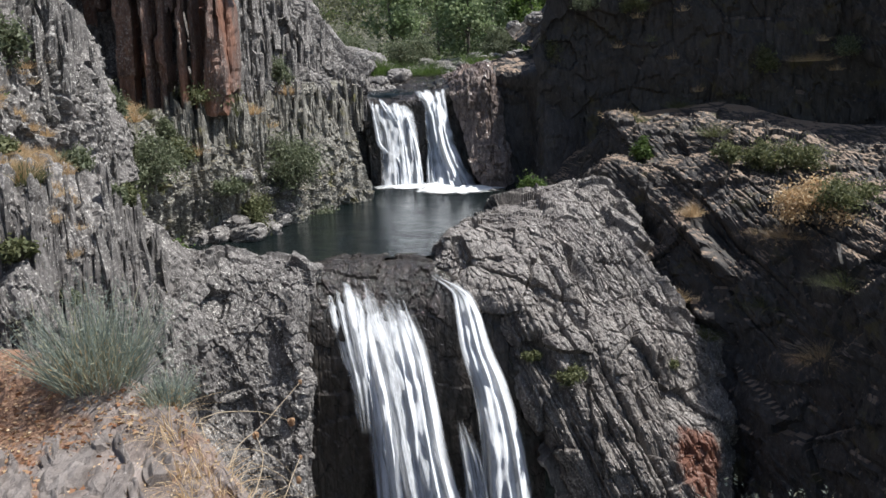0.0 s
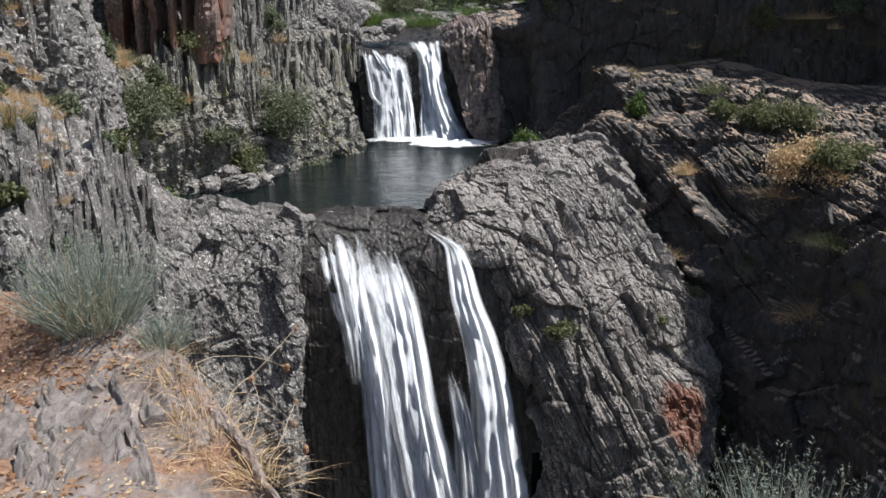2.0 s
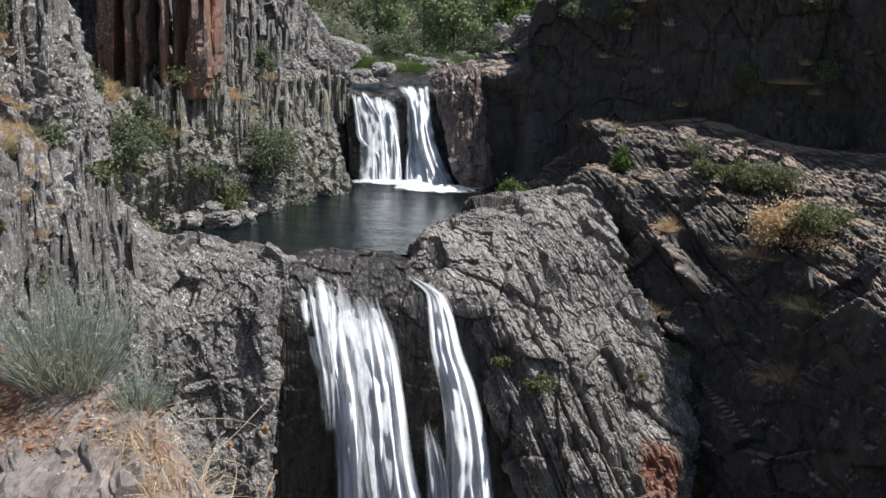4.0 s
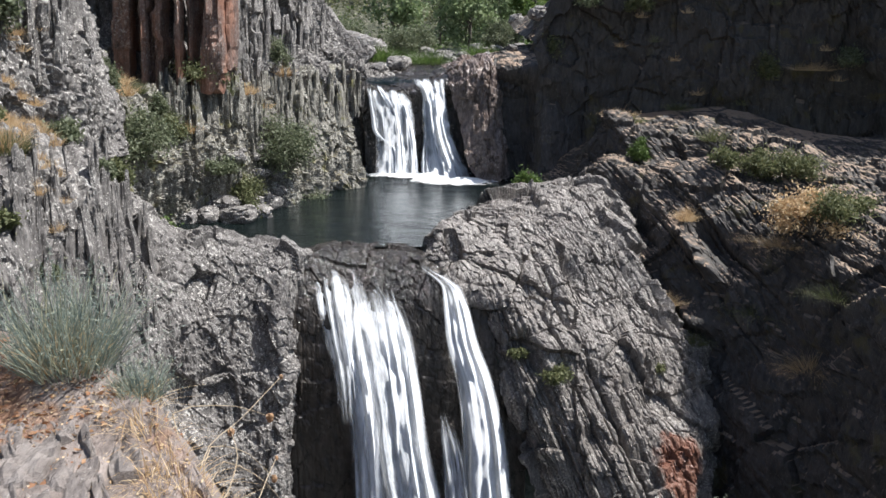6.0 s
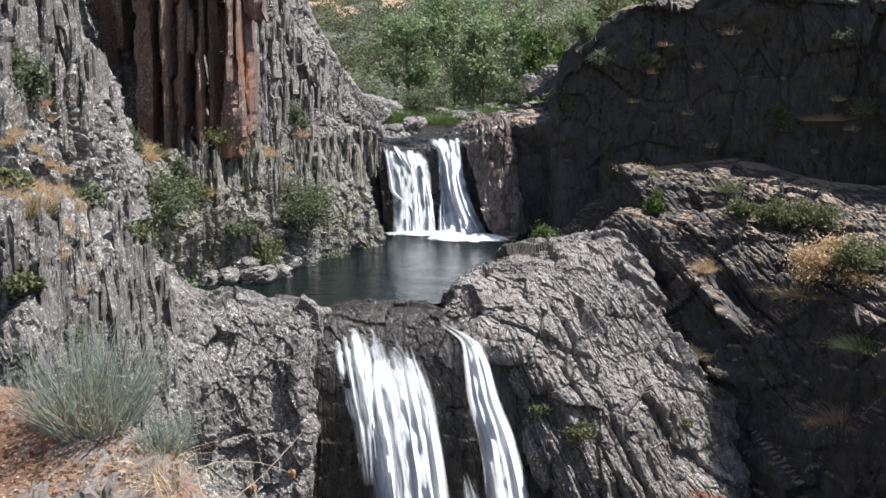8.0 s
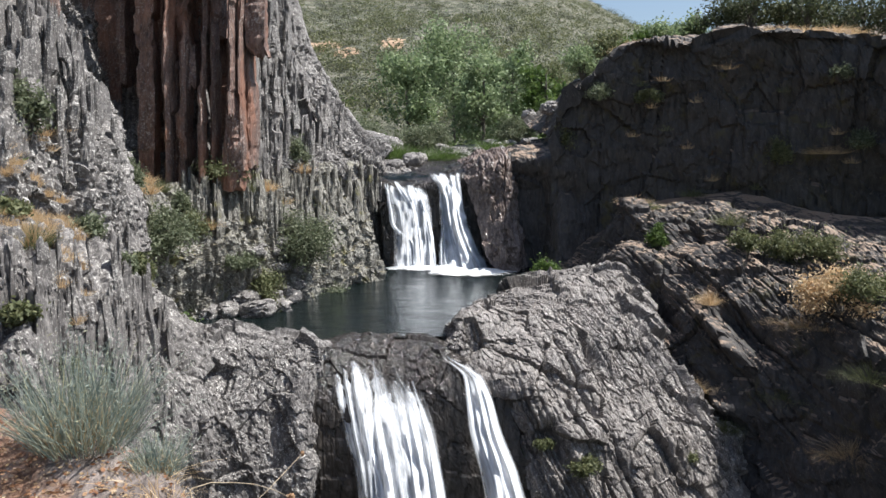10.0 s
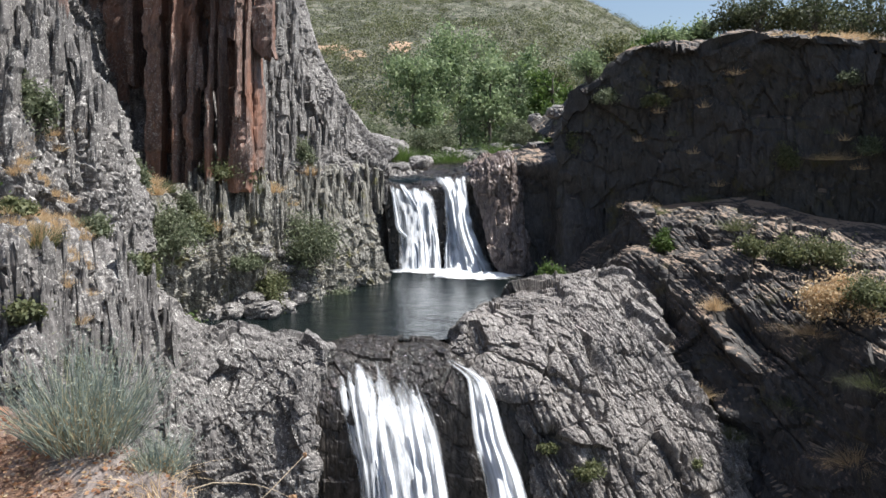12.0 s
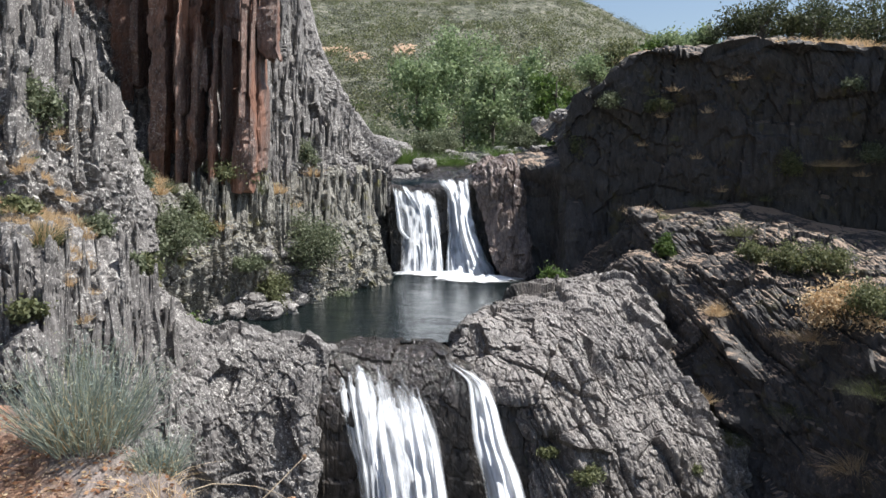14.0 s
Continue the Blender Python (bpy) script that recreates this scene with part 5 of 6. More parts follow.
def tree(x, y, z, w, h, mat, label, seed, n=6000, leaf=0.13, trunk=0.12, group=""):
    """A tapered trunk, limbs that fork, and a crown of leaf clumps with gaps."""
    rng = np.random.RandomState(seed)
    q = settle(x, y, z, 3.0)
    top = new("tree")
    top.matrix_world = pose(q.x, q.y, q.z - 0.1)
    tagged(top, label, "tree", group)
    sway = rng.normal(0, 0.06 * h, 2)
    part("trunk", join_meshes("trunk", [tube([(0, 0, 0), (sway[0] * 0.4, sway[1] * 0.4, h * 0.4), (sway[0], sway[1], h * 0.85)], trunk, trunk * 0.25, 7)], BARK), top)
    limbs, ends = [], []
    for k in range(22):
        t = rng.uniform(0.15, 0.9)
        s = np.array([sway[0] * t, sway[1] * t, h * 0.85 * t])
        a = rng.uniform(0, 2 * np.pi)
        reach = w / 2 * rng.uniform(0.5, 1.0) * (1.05 - 0.75 * abs(t - 0.45))
        e = s + np.array([math.cos(a) * reach, math.sin(a) * reach, h * rng.uniform(0.06, 0.22)])
        limbs.append(tube([s, (s + e) / 2 + np.array([0, 0, 0.04 * h]), e], trunk * 0.35, 0.01, 5))
        ends += [e, s * 0.4 + e * 0.6, e + rng.normal(0, 0.07 * w, 3)]
    part("limb_frame", join_meshes("limb_frame", limbs, BARK), top)
    ends = np.array(ends)
    c = ends[rng.randint(0, len(ends), n)]
    pts = c + rng.normal(size=(n, 3)) * np.array([w * 0.075, w * 0.075, h * 0.05])
    v, f = leaf_quads(pts, leaf, rng)
    tagged(part("crown", mesh_from("crown", v, f, mat), top), kind="stuff")
    return top


# ---- trees and hillside scrub ----
for _k, (_x, _y, _z, _w, _h, _m, _n) in enumerate([
        (-1.7, 44, 4.5, 3.6, 5.4, LEAF_TREE, 5000), (1.0, 50, 5, 5.4, 7.0, LEAF_TREE, 7000), (2.4, 41, 4.3, 3.0, 4.6, LEAF_TREE, 4500), (4.4, 46, 4.2, 3.4, 5.0, LEAF_TREE, 5000),
        (5.8, 40, 4.6, 2.8, 4.2, LEAF_GREEN, 4000), (10.4, 50, 6, 3.6, 4.6, LEAF_DARK, 4000), (13.0, 53, 7, 3.4, 3.8, LEAF_TREE, 3500), (3.0, 56, 6, 4.4, 5.6, LEAF_TREE, 4500),
        (8.2, 58, 7, 3.6, 4.2, LEAF_OLIVE, 3500), (15.5, 56, 7, 3.4, 3.6, LEAF_DARK, 3500)]):
    tree(_x, _y, _z, _w, _h * 1.25, _m, "leafy green riverside tree above the falls", 500 + _k, _n, 0.15, 0.12, "riverside trees")


def scrub(name, label, count, x0, x1, y0, y1, seed, mat, size, leaf, per):
    """Low bushes scattered over the hillside."""
    rng = np.random.RandomState(seed)
    v = []
    yy = y0 + (y1 - y0) * rng.uniform(0, 1, count) ** 1.3
    xx = yy * rng.uniform(x0, x1, count)
    zz = ground_height(xx[None], yy[None])[0]
    for x, y, z in zip(xx, yy, zz):
        s = size * rng.uniform(0.5, 1.5)
        c = np.array([x, y, z]) + rng.normal(size=(per, 3)) * np.array([s * 0.5, s * 0.5, s * 0.26]) + np.array([0, 0, s * 0.35])
        v.append(c)
    c = np.concatenate(v)
    vv, ff = leaf_quads(c, leaf, rng)
    return tagged(new(name, mesh_from(name, vv, ff, mat)), label, "scrub", kind="stuff")


scrub("hillside_scrub", "low olive-green scrub over the dry hillside", 1900, -0.30, 0.30, 62, 260, 1, LEAF_SCRUB, 0.9, 0.16, 55)
scrub("hillside_broom", "dark green broom bushes on the hillside", 1500, -0.30, 0.32, 58, 260, 2, LEAF_OLIVE, 1.5, 0.17, 70)
scrub("valley_scrub", "grey-green bushes on the valley floor", 60, -0.16, 0.20, 36, 60, 3, LEAF_GREY, 0.8, 0.16, 90)
scrub("valley_bushes", "fresh green bushes on the valley floor", 45, -0.16, 0.18, 40, 66, 4, LEAF_GREEN, 0.9, 0.17, 90)


def bare_patch(x, y, rx, ry, seed, label):
    n = 30
    u, v = np.meshgrid(np.linspace(-1, 1, n), np.linspace(-1, 1, n))
    r = np.sqrt(u * u + v * v)
    gx, gy = x + u * rx, y + v * ry
    wob = 0.35 * fbm(np.stack([u * 3, v * 3, u * 0 + seed], -1).reshape(-1, 3), 3, seed).reshape(u.shape)
    gz = ground_height(gx, gy) + 0.8 * np.clip(0.72 - r + wob, -1, 0.35)
    me = mesh_from("bare_earth", np.stack([gx, gy, gz], -1).reshape(-1, 3), grid_faces(n, n), OCHRE, True)
    tagged(new("bare_earth", me), label, "earth", kind="structure")


bare_patch(-13.7, 89.7, 2.6, 4.5, 1, "bare ochre earth patch on the hillside")
bare_patch(-10.1, 85.2, 1.7, 3, 3, "bare ochre earth patch on the hillside")
bare_patch(-5.4, 89.5, 1.7, 3.5, 2, "bare ochre earth patch on the hillside")

# ---- shrubs and grass of the left bank ----
for _k, ((_x, _y, _z), _w, _h, _m, _label) in enumerate([
        ((-5.72, 12.2, 2.37), 0.55, 0.42, LEAF_GREY, "round grey-green shrub on the slate bank"),
        ((-6.93, 17, 3.07), 0.6, 0.8, LEAF_GREY, "dull grey-brown shrub under the red cliff"),
        ((-6.71, 12.6, 4.79), 0.6, 1.0, LEAF_GREY, "grey shrub clinging to the cliff"),
        ((-6.55, 19, 2.74), 0.6, 0.65, LEAF_GREY, "grey-green shrub below the red columns"),
        ((-5.91, 20.4, 2.96), 1.4, 0.85, LEAF_OLIVE, "olive shrub at the foot of the red columns"),
        ((-4.63, 20.3, 1.67), 1.0, 1.1, LEAF_OLIVE, "olive-brown shrub on the slope above the pool"),
        ((-3.83, 21.8, 1.25), 1.7, 2.0, LEAF_GREY, "tall grey-green willow shrub above the pool"),
        ((-3.32, 22.8, 1.21), 1.2, 1.5, LEAF_GREY, "grey-green willow shrub beside the upper fall"),
        ((-3.16, 22.8, 0.34), 0.8, 1.0, LEAF_GREEN, "bright green fern clump at the water's edge"),
        ((-6.42, 17.6, 1.18), 1.4, 1.3, LEAF_GREY, "loose grey-green shrub near the pool"),
        ((-6.35, 18.3, 0.36), 0.8, 0.75, LEAF_GREEN, "bright green fern clump on the shore"),
        ((-4.16, 20.4, 0.29), 0.5, 0.45, LEAF_GREEN, "small green fern clump on the shore"),
        ((-3.86, 21.4, 0.48), 0.5, 0.6, LEAF_OLIVE, "small olive shrub on the shore"),
        ((-5.38, 13.6, 1.3), 0.4, 0.55, LEAF_OLIVE, "olive shrub in a cleft of the spur"),
        ((-5.28, 9.4, 1.84), 0.35, 0.35, LEAF_OLIVE, "small olive shrub among the slate ribs"),
        ((-5.08, 10, 1.7), 0.3, 0.26, LEAF_GREY, "small grey shrub among the slate ribs"),
        ((-5.3, 12.6, 2.12), 0.35, 0.4, LEAF_GREY, "small grey shrub at the top of the ribs"),
        ((-4.36, 23.6, 3.75), 0.7, 0.9, LEAF_GREY, "twiggy grey shrub on the cliff's shoulder"),
        ((-6.92, 12.2, 3.69), 0.6, 0.8, LEAF_GREEN, "fresh green shrub on the cliff"),
        ((-6.21, 11, 2.9), 0.5, 0.3, LEAF_OLIVE, "low olive shrub beside the dry grass"),
        ((-7.57, 16.3, 5.49), 0.8, 0.9, LEAF_DARK, "dark twiggy shrub in the cliff's hollow"),
        ((-6.59, 16.6, 2.09), 0.8, 0.7, LEAF_GREY, "grey-green shrub on the slope"),
        ((-6.19, 19, 1.82), 0.9, 0.7, LEAF_OLIVE, "olive shrub above the shore boulders"),
        ((-5.3, 19.9, 1.26), 0.8, 0.5, LEAF_GREY, "low grey shrub among the shore boulders")]):
    shrub(_x, _y, _z, _w, _h, _m, _label, 600 + _k, int(500 + 700 * _w * _h), 0.05, 12)

_rng = random.Random(8)
for _k in range(150):
    _y = _rng.uniform(10.4, 13.4)
    _x = -_y * _rng.uniform(0.47, 0.60)
    _q = settle(_x, _y, 3.4, 1.2)
    grass_tuft(_x, _y, _q.z, _rng.uniform(0.10, 0.16), _rng.uniform(0.12, 0.24), STRAW, "straw-yellow dry grass tuft on the shelf", 7000 + _k, 34, "dry grass on the shelf", 0.006)
for _k, (_x, _y, _z) in enumerate([(-5.22, 21, 3), (-4.89, 21.6, 3.05), (-4.57, 22, 3.04), (-6.32, 19.2, 2.01), (-5.93, 19.6, 2.04), (-7.24, 18.6, 3.53), (-6.98, 19, 3.38), (-4.16, 23.4, 3.24),
                                   (-7.09, 15, 3.06), (-7.08, 16, 3.24), (-6.89, 18, 3.14), (-5.67, 10.4, 2.49), (-5.56, 10.4, 2.41)]):
    grass_tuft(_x, _y, _z, 0.28, 0.4, STRAW if _k % 3 else LEAF_OLIVE, "half-dry grass tuft on a rock ledge", 740 + _k, 130, "grass on the ledges", 0.011)
grass_tuft(*(-7.41, 17.6, 4.14), 0.45, 0.6, STRAW, "pale dry grass tuft hanging from the cliff", 770, 150, "", 0.01, 0.5)

# ---- plants of the right bank ----
for _k, ((_x, _y, _z), _w, _h, _m, _label) in enumerate([
        ((3.08, 21.4, 0.81), 0.7, 0.7, LEAF_GREEN, "small fresh green shrub on the slab's rim"),
        ((6.63, 23, 1.36), 0.55, 0.8, LEAF_GREEN, "green fern on the brown ledge"),
        ((9.67, 19.6, 1.3), 1.4, 0.9, LEAF_OLIVE, "leafy olive shrub on the far bank"),
        ((9.13, 20.2, 1.22), 0.9, 0.8, LEAF_OLIVE, "leafy olive shrub on the far bank"),
        ((9.09, 16.8, 1.05), 1.6, 1.0, STRAW, "half-dead straw-grey twiggy shrub on the bank"),
        ((9.42, 16.3, 0.44), 1.3, 0.9, LEAF_OLIVE, "yellowing olive shrub on the bank"),
        ((7.99, 19.8, 1.12), 0.7, 0.6, LEAF_OLIVE, "olive shrub at the gully's top"),
        ((5.49, 16.4, -2.82), 0.5, 0.3, LEAF_OLIVE, "low olive cushion plant on the slab"),
        ((2.99, 15, -2.6), 0.6, 0.35, LEAF_OLIVE, "low olive cushion plant on the slab"),
        ((2.17, 15.3, -1.68), 0.35, 0.25, LEAF_OLIVE, "low olive cushion plant on the slab"),
        ((4.62, 27.6, 4.02), 0.8, 1.2, LEAF_OLIVE, "olive shrub above the dark wall")]):
    shrub(_x, _y, _z, _w, _h, _m, _label, 800 + _k, int(450 + 700 * _w * _h), 0.05, 12)
for _k, ((_x, _y, _z), _s, _h, _hang) in enumerate([
        ((8.67, 22.4, 1.43), 0.5, 0.6, 0.1), ((6.35, 24.6, 2.37), 0.5, 0.35, 0.1), ((6.76, 24.4, 2.3), 0.5, 0.3, 0.1), ((10.21, 27.6, 6.92), 0.9, 0.5, 0.6),
        ((7.06, 27.8, 6.14), 1.0, 0.5, 0.4), ((7.86, 27.8, 6.44), 1.0, 0.5, 0.4), ((7.94, 17, 0.49), 0.6, 0.4, 0.6), ((8.54, 17.2, 0.71), 0.6, 0.4, 0.6),
        ((9.1, 17.6, 1.31), 0.6, 0.5, 0.3), ((8.71, 15.4, 0.82), 0.6, 0.5, 0.5), ((9.04, 15.4, 1.17), 0.6, 0.5, 0.3), ((6.23, 18, -1.68), 0.4, 0.4, 0.4),
        ((6.78, 17.4, -2.05), 0.4, 0.4, 0.4), ((6.95, 19.2, -0.41), 0.3, 0.6, 0.5), ((8.73, 26, 2.86), 0.5, 0.4, 0.2), ((12.59, 24.8, 4.11), 0.8, 0.4, 0.5)]):
    grass_tuft(_x, _y, _z, _s, _h, STRAW if _k % 2 else LEAF_OLIVE, "pale dry grass tuft on the shaded rock", 840 + _k, 190, "dry grass on the far bank", 0.006, _hang)
for _k, (_x, _y, _z, _s) in enumerate([(7.03, 26.42, 6.48, 0.6), (7.66, 26.28, 6.62, 0.7), (9.67, 25.76, 6.94, 0.8), (12.45, 24.73, 4.96, 0.6), (12.82, 24.54, 4.73, 0.6), (7.33, 26.36, 5.72, 0.5), (7.81, 26.26, 4.94, 0.5), (8.52, 26.11, 4.33, 0.5), (8.76, 26.04, 5.88, 0.5), (11.32, 25.18, 6.14, 0.5), (13.21, 24.32, 3.80, 0.6), (9.30, 25.91, 3.22, 0.6), (10.68, 25.50, 2.94, 0.5), (6.71, 26.48, 4.76, 0.5)]):
    grass_tuft(_x, _y, _z, _s * 0.45, 0.34, STRAW if _k % 3 else LEAF_OLIVE, "pale dry grass tuft on a ledge of the cliff", 1200 + _k, 22, "dry grass on the cliff", 0.011, 0.3, False)
for _k, (_x, _y, _z, _w, _h, _m) in enumerate([(11.44, 25.30, 3.79, 0.7, 1.0, LEAF_OLIVE), (5.57, 26.76, 6.03, 0.8, 0.6, LEAF_GREY), (7.26, 26.48, 5.92, 0.8, 0.5, LEAF_OLIVE), (13.37, 24.33, 4.25, 1.0, 0.6, LEAF_GREY), (12.84, 24.59, 6.48, 0.7, 0.5, LEAF_GREY)]):
    shrub(_x, _y, _z, _w, _h, _m, "small shrub rooted in the shaded cliff", 1230 + _k, 700, 0.05, 12, "shrubs on the cliff", False)
_rng = random.Random(21)
for _k in range(26):
    _t = _k / 25
    grass_tuft(7.2 + 11.5 * _t, 30.4 - 4 * _t + _rng.uniform(-1, 1.2), 8.6, 0.6, 0.26, STRAW, "dry yellow grass along the cliff's rim", 870 + _k, 110, "dry grass on the rim", 0.014)
for _k, ((_x, _y, _z), _w, _h, _m) in enumerate([
        ((6.17, 33, 7.97), 1.8, 1.6, LEAF_TREE), ((7.34, 34, 8.33), 1.8, 1.6, LEAF_OLIVE), ((8.55, 33, 8.79), 1.6, 0.9, LEAF_GREEN), ((9.39, 33, 8.91), 1.6, 1.2, LEAF_TREE), ((10.41, 34, 9.18), 1.2, 0.9, LEAF_TREE),
        ((11.27, 34, 9.3), 1.0, 1.2, LEAF_TREE), ((12.01, 33, 9.38), 2.0, 1.6, LEAF_DARK), ((12.92, 32, 9.26), 2.2, 2.0, LEAF_DARK), ((14.08, 32, 9.33), 1.8, 1.2, LEAF_OLIVE), ((14.77, 31, 9.16), 2.2, 2.2, LEAF_DARK),
        ((15.89, 31, 9.27), 2.0, 1.8, LEAF_OLIVE), ((15.93, 29, 8.72), 2.4, 2.4, LEAF_DARK), ((16.6, 28, 8.56), 2.4, 2.4, LEAF_DARK), ((14.52, 37, 10.55), 2.2, 1.6, LEAF_DARK), ((17.59, 37, 10.81), 2.2, 1.8, LEAF_OLIVE)]):
    shrub(_x, _y, _z, _w, _h, _m, "dense green bush along the cliff's rim", 900 + _k, 800, 0.085, 20, "bushes on the rim", True, BARK, "bush")
for _k, ((_x, _y, _z), _m) in enumerate([((-2.09, 33.60, 4.27), LEAF_GREEN), ((-1.63, 34.27, 4.45), LEAF_GREEN), ((-0.23, 34.05, 4.40), LEAF_GREEN), ((0.39, 33.60, 4.34), LEAF_GREEN), ((2.46, 34.72, 4.61), LEAF_GREEN), ((-2.41, 34.72, 4.45), LEAF_OLIVE)]):
    grass_tuft(_x, _y, _z, 0.9, 0.9, _m, "green sedge tuft by the stream", 930 + _k, 260, "sedge by the stream", 0.014)
for _k, (_x, _y, _z) in enumerate([(-1.07, 36.96, 4.98), (-0.11, 38.08, 5.15), (-3.99, 40.32, 5.50), (3.93, 39.20, 5.18)]):
    shrub(_x, _y, _z, 1.9, 1.4, LEAF_GREY, "flowering grey-green shrub by the stream", 950 + _k, 1600, 0.07, 20, "shrubs by the stream")

# ---- the near ledge ----
_rng = random.Random(31)


def slate_rib(x, y, z, w, length, thick, turn, seed):
    """A thin weathered slate blade lying half sunk in the soil."""
    nu, nv = 9, 34
    u, v = np.meshgrid(np.linspace(-1, 1, nu), np.linspace(-1, 1, nv))
    taper = 1 - 0.4 * np.abs(v) ** 3
    h = 0.42 * thick * (1 + 0.6 * u) * (1 - np.abs(u) ** 8 * 0.9) * (1 - np.abs(v) ** 5 * 0.8)
    p = np.stack([u * w / 2 * taper, v * length / 2, h], -1).reshape(-1, 3)
    p[:, 0] += 0.035 * vnoise(np.stack([p[:, 1] * 5, p[:, 0] * 0, p[:, 0] * 0 + seed], 1), seed)
    f1, e1 = facets(p * np.array([16, 4, 8]) + seed, seed)
    p[:, 2] += 0.018 * f1 - 0.012 * np.exp(-(e1 / 0.12) ** 2)
    edge = (np.abs(u).ravel() > 0.99) | (np.abs(v).ravel() > 0.99)
    p[edge, 2] = -0.08
    q = settle(x, y, z, 0.5)
    m = pose(x, y, q.z - 0.01, _rng.uniform(-3, 3), _rng.uniform(-4, 4), turn)
    p = np.array([(m @ Vector(c))[:] for c in p])
    return mesh_from("slate_rib", p, grid_faces(nu, nv), ROCK_NEAR)


for _k, ((_x, _y, _z), _w, _l, _t) in enumerate([
        ((-1.82, 3.25, 2.36), 0.22, 0.62, 0.07), ((-1.8, 3, 2.3), 0.16, 0.5, 0.06), ((-1.49, 2.9, 2.26), 0.12, 0.6, 0.06), ((-1.53, 3.15, 2.34), 0.10, 0.4, 0.05),
        ((-1.37, 3.25, 2.31), 0.14, 0.34, 0.05), ((-1.86, 2.85, 2.27), 0.16, 0.55, 0.07), ((-1.31, 2.7, 2.19), 0.09, 0.5, 0.06), ((-1.23, 2.68, 2.17), 0.07, 0.42, 0.05),
        ((-1.52, 2.62, 2.19), 0.12, 0.5, 0.05), ((-1.71, 2.6, 2.18), 0.14, 0.4, 0.05), ((-2.2, 3.1, 2.32), 0.2, 0.6, 0.06),
        ((-1.75, 3.45, 2.39), 0.10, 0.3, 0.04), ((-1.23, 2.95, 2.22), 0.08, 0.3, 0.04)]):
    part("slate_rib", slate_rib(_x, _y, _z, _w * 1.35, _l * 1.1, _t * 1.1, 24 + _rng.uniform(-7, 7), 40 + _k), ledge_near)


for _k in range(34):
    _x, _y = _rng.uniform(-2.5, -1.0), _rng.uniform(2.3, 3.5)
    if _y > 2.4 + (-0.6 - _x) * 1.1:
        continue
    part("slate_rib", slate_rib(_x, _y, 2.3, _rng.uniform(0.03, 0.09), _rng.uniform(0.3, 0.8), _rng.uniform(0.04, 0.08), 28 + _rng.uniform(-6, 6), 80 + _k), ledge_near)


def silver_bush(x, y, z, w, h, seed, label, n=1100, heads=False):
    """A dome of thin silvery stems with narrow leaves, straw-coloured at its root."""
    rng = np.random.RandomState(seed)
    q = settle(x, y, z, 0.5)
    top = new("silver_bush")
    top.matrix_world = pose(q.x, q.y, q.z - 0.02)
    tagged(top, label, "shrub")
    v, f, tips = blades(n, w / 2, h, 0.0026, rng, 0.66, 0.08, 0.65, 0.28)
    tagged(part("stem_clump", mesh_from("stem_clump", v, f, LEAF_SILVER), top), kind="stuff")
    rows = v.reshape(n, 7, 3)
    pick = rng.randint(0, n, n * 3)
    t = rng.uniform(0.25, 1.0, (n * 3, 1))
    mid = (rows[pick, 2] + rows[pick, 3]) / 2
    hi = (rows[pick, 4] + rows[pick, 5]) / 2
    c = np.where(t < 0.5, mid * (1 - 2 * (t - 0.25)) + hi * 2 * (t - 0.25), hi * (1 - t) + rows[pick, 6] * t) + rng.normal(0, 0.008, (n * 3, 3))
    lv, lf = leaf_quads(c, 0.006, rng, 0.0, 5.0)
    tagged(part("leaf_cover", mesh_from("leaf_cover", lv, lf, LEAF_SILVER), top), kind="stuff")
    sv, sf, _ = blades(n // 3, w / 2 * 0.7, h * 0.55, 0.0026, rng, 0.55, 0.1, 0.6, 0.2)
    tagged(part("dry_stalk_clump", mesh_from("dry_stalk_clump", sv, sf, STRAW), top, "dry yellow stalks at the root"), kind="stuff")
    if heads:
        hp = np.repeat(tips[rng.rand(n) < 0.35], 5, 0)
        hv, hf = leaf_quads(hp + rng.normal(0, 0.006, hp.shape) * np.array([1, 1, 2.2]), 0.009, rng, 0, 3.0)
        tagged(part("flower_spray", mesh_from("flower_spray", hv, hf, LEAF_SILVER), top, "pale spent flower spikes"), kind="stuff")
    return top


silver_bush(*(-1.92, 3.95, 2.39), 0.76, 0.60, 11, "silvery green lavender-like bush on the dry ledge", 850)
silver_bush(*(-1.45, 3.75, 2.21), 0.30, 0.24, 12, "small pale green tufted plant on the ledge's edge", 260)
silver_bush(*(1.99, 3.2, 1.26), 1.2, 0.78, 13, "silver-green lavender bush with spent flower spikes", 1300, True)
shrub(*(3.28, 4.2, 0.72), 0.7, 0.55, LEAF_GREEN, "bright green leafy shrub below the ledge", 960, 1000, 0.04, 16)

_rng = random.Random(77)
for _k, (_x, _y, _z) in enumerate([(-1.49, 3.6, 2.28), (-1.29, 3.4, 2.23), (-1.16, 3.25, 2.21), (-1.07, 3.12, 2.18), (-0.99, 3, 2.15), (-0.92, 2.92, 2.11), (-0.83, 2.84, 2.08), (-0.75, 2.76, 2.05), (-1.1, 3, 2.15), (-0.98, 2.83, 2.09), (-1.22, 3.15, 2.2), (-0.69, 2.7, 2.01), (-0.92, 3.08, 2.16), (-1.37, 3.5, 2.26), (-0.83, 2.98, 2.12)]):
    grass_tuft(_x, _y, _z, _rng.uniform(0.14, 0.24), _rng.uniform(0.10, 0.22), STRAW, "dry golden grass tuft at the ledge's edge", 970 + _k, 20, "dry grass on the ledge", 0.0052, 0.6)


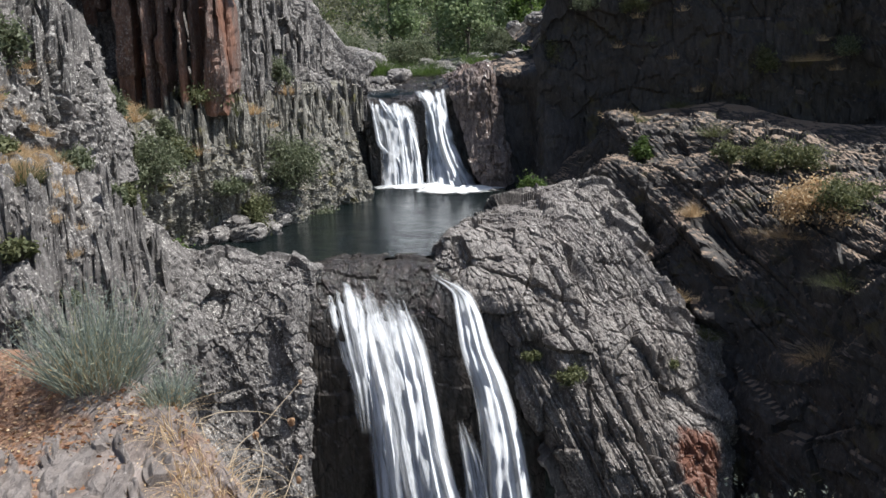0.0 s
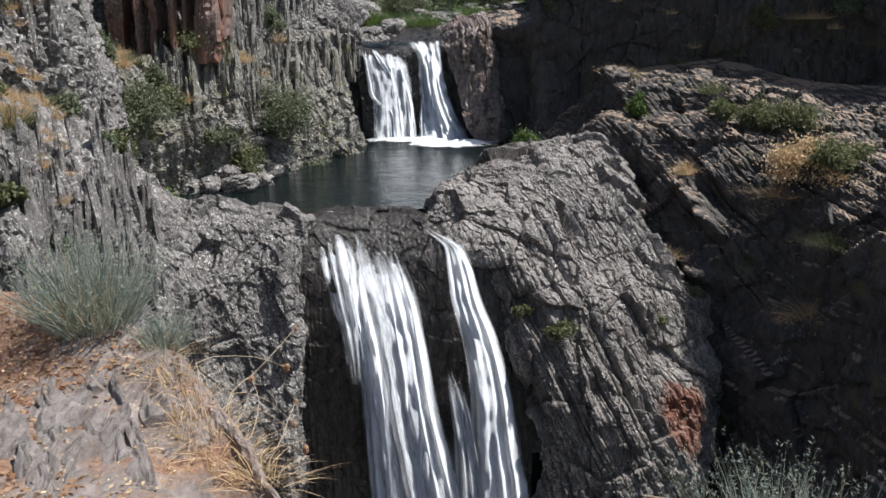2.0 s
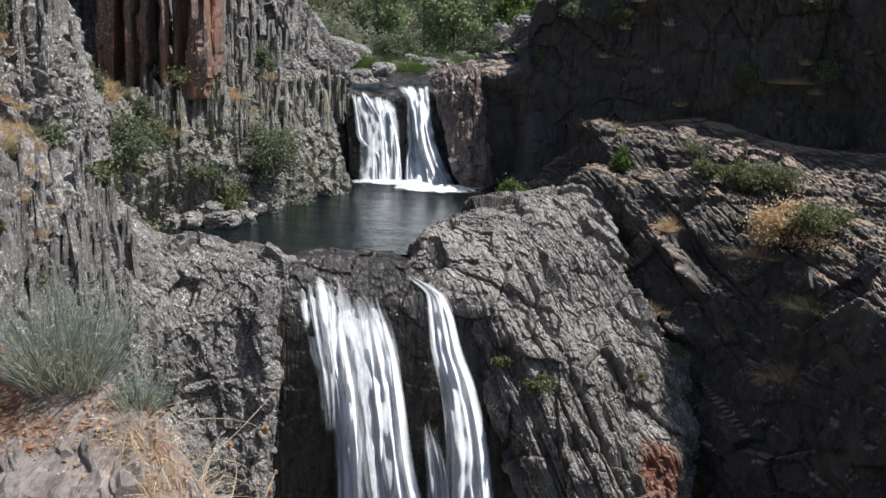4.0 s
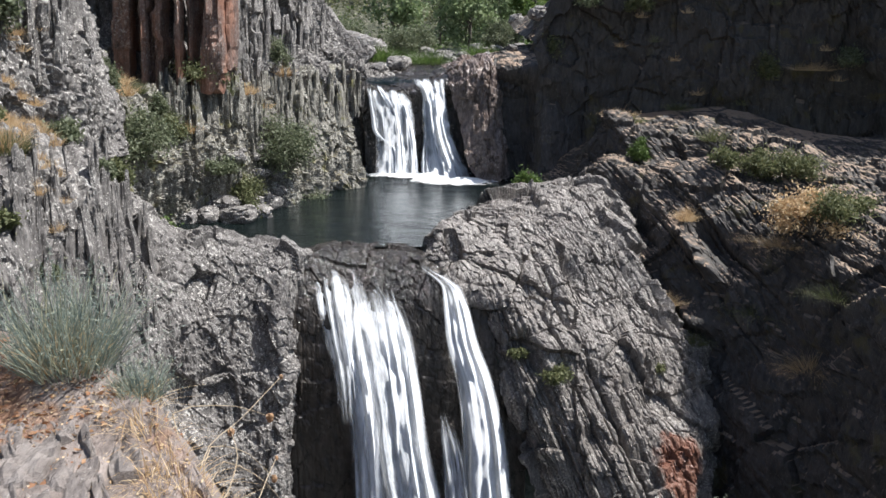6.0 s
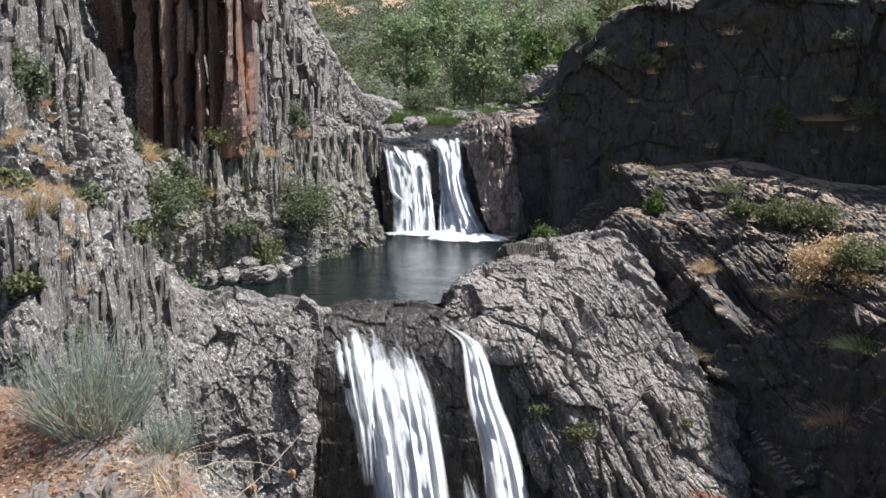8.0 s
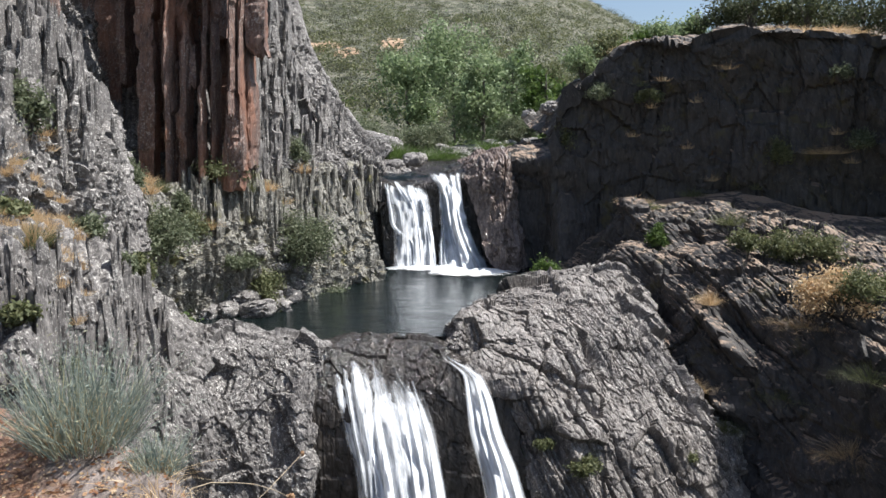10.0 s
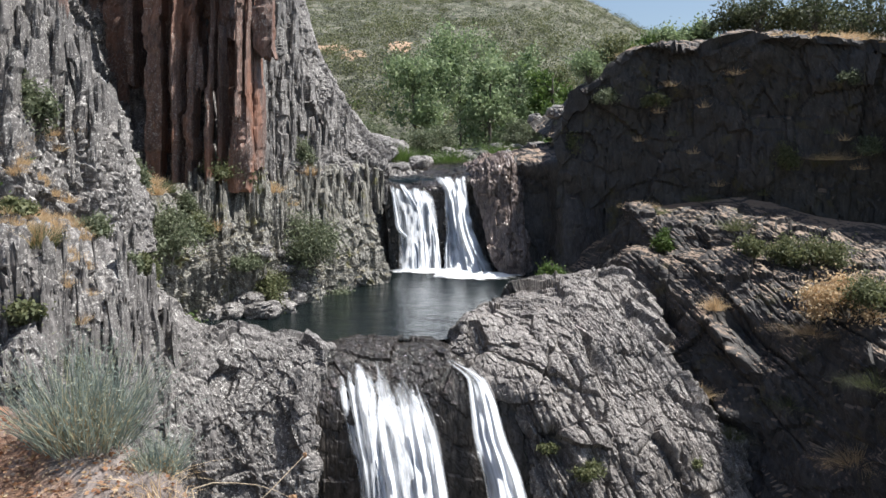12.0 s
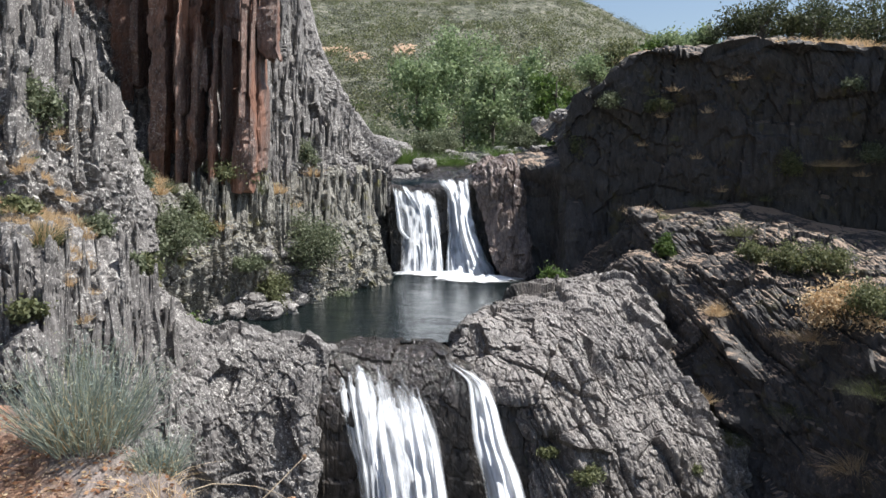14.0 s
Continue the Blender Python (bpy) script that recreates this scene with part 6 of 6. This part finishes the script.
def stalk(base, mids, head, seed, label):
    """A dry flower stalk with a brown seed head."""
    top = new("dry_stalk")
    q = settle(*base, 0.6)
    tagged(top, label, "dry plant", "dry stalks on the ledge")
    top.matrix_world = pose(*q)
    pts = [Vector((0, 0, -0.02))] + [Vector(m) - q for m in mids]
    part("stem", join_meshes("stem", [tube([p[:] for p in pts], 0.004, 0.0022, 5)], TWIG), top)
    me = boulder_mesh("seed_head", 0.019 * head, 0.019 * head, 0.026 * head, seed, SEED_HEAD)
    ob = part("seed_head", me, top, "brown spent seed head")
    ob.matrix_local = Matrix.Translation(pts[-1])


stalk([(-1, 3.2, 2.2)][0], [(-1.05, 3.6, 2.19), (-1, 4, 2.12), (-0.83, 4.4, 2.22)], 0.6, 1, "thin dry stalk leaning out over the gorge")
stalk([(-1.05, 3.3, 2.24)][0], [(-1.24, 3.6, 2.36), (-1.05, 4.1, 2.16), (-0.91, 4.4, 1.94)], 1.2, 2, "arching dry stalk with a brown seed head")
stalk([(-0.99, 3.25, 2.2)][0], [(-1.04, 3.5, 2.21), (-0.95, 3.9, 1.97), (-0.83, 4.1, 1.68)], 0.9, 3, "arching dry stalk with a brown seed head")
stalk([(-0.95, 3.2, 2.16)][0], [(-0.96, 3.4, 2.19), (-0.82, 3.7, 1.92), (-0.73, 3.9, 1.62)], 1.0, 4, "arching dry stalk with a brown seed head")
stalk([(-0.84, 2.95, 2.11)][0], [(-0.86, 3.2, 2.16), (-0.89, 3.5, 2.17), (-0.97, 3.7, 2.2)], 0.9, 5, "upright dry stalk with a brown seed head")
stalk([(-0.79, 2.85, 2.07)][0], [(-0.73, 3.1, 2.11), (-0.7, 3.3, 2.16), (-0.69, 3.5, 2.16)], 0.5, 6, "thin dry stalk leaning out over the gorge")


def scatter(name, label, count, size, mat, seed, lift):
    """Small loose bits strewn over the ledge."""
    rng = np.random.RandomState(seed)
    pts = []
    for _ in range(count * 4):
        if len(pts) >= count:
            break
        x, y = rng.uniform(-3.6, 0.0), rng.uniform(1.6, 5.2)
        hit = TERRAIN.ray_cast(Vector((x, y, 3.4)), Vector((0, 0, -1)), 1.6)
        if hit[0] is not None and abs(hit[1].z) > 0.6 and fbm(np.array([[x * 2.2, y * 2.2, seed]]), 2, seed)[0] > -0.15:
            pts.append(hit[0][:])
    v, f = leaf_quads(np.array(pts) + np.array([0, 0, lift]), size, rng, 0.85, 1.5)
    return tagged(new(name, mesh_from(name, v, f, mat)), label, "litter", kind="stuff")


scatter("leaf_litter", "brown fallen leaves and bark bits on the ledge", 4500, 0.022, LITTER, 3, 0.006)
scatter("straw_litter", "bits of pale straw on the dry soil", 2600, 0.016, STRAW, 4, 0.006)

_stick = new("dry_stick", join_meshes("dry_stick", [tube([(1.24, 3.4, 1.56), (1.37, 3.3, 1.6), (1.55, 3.2, 1.64), (1.65, 3.1, 1.66)], 0.008, 0.005, 6)], TWIG))
tagged(_stick, "bare pale stick lying against the lavender bush", "stick")
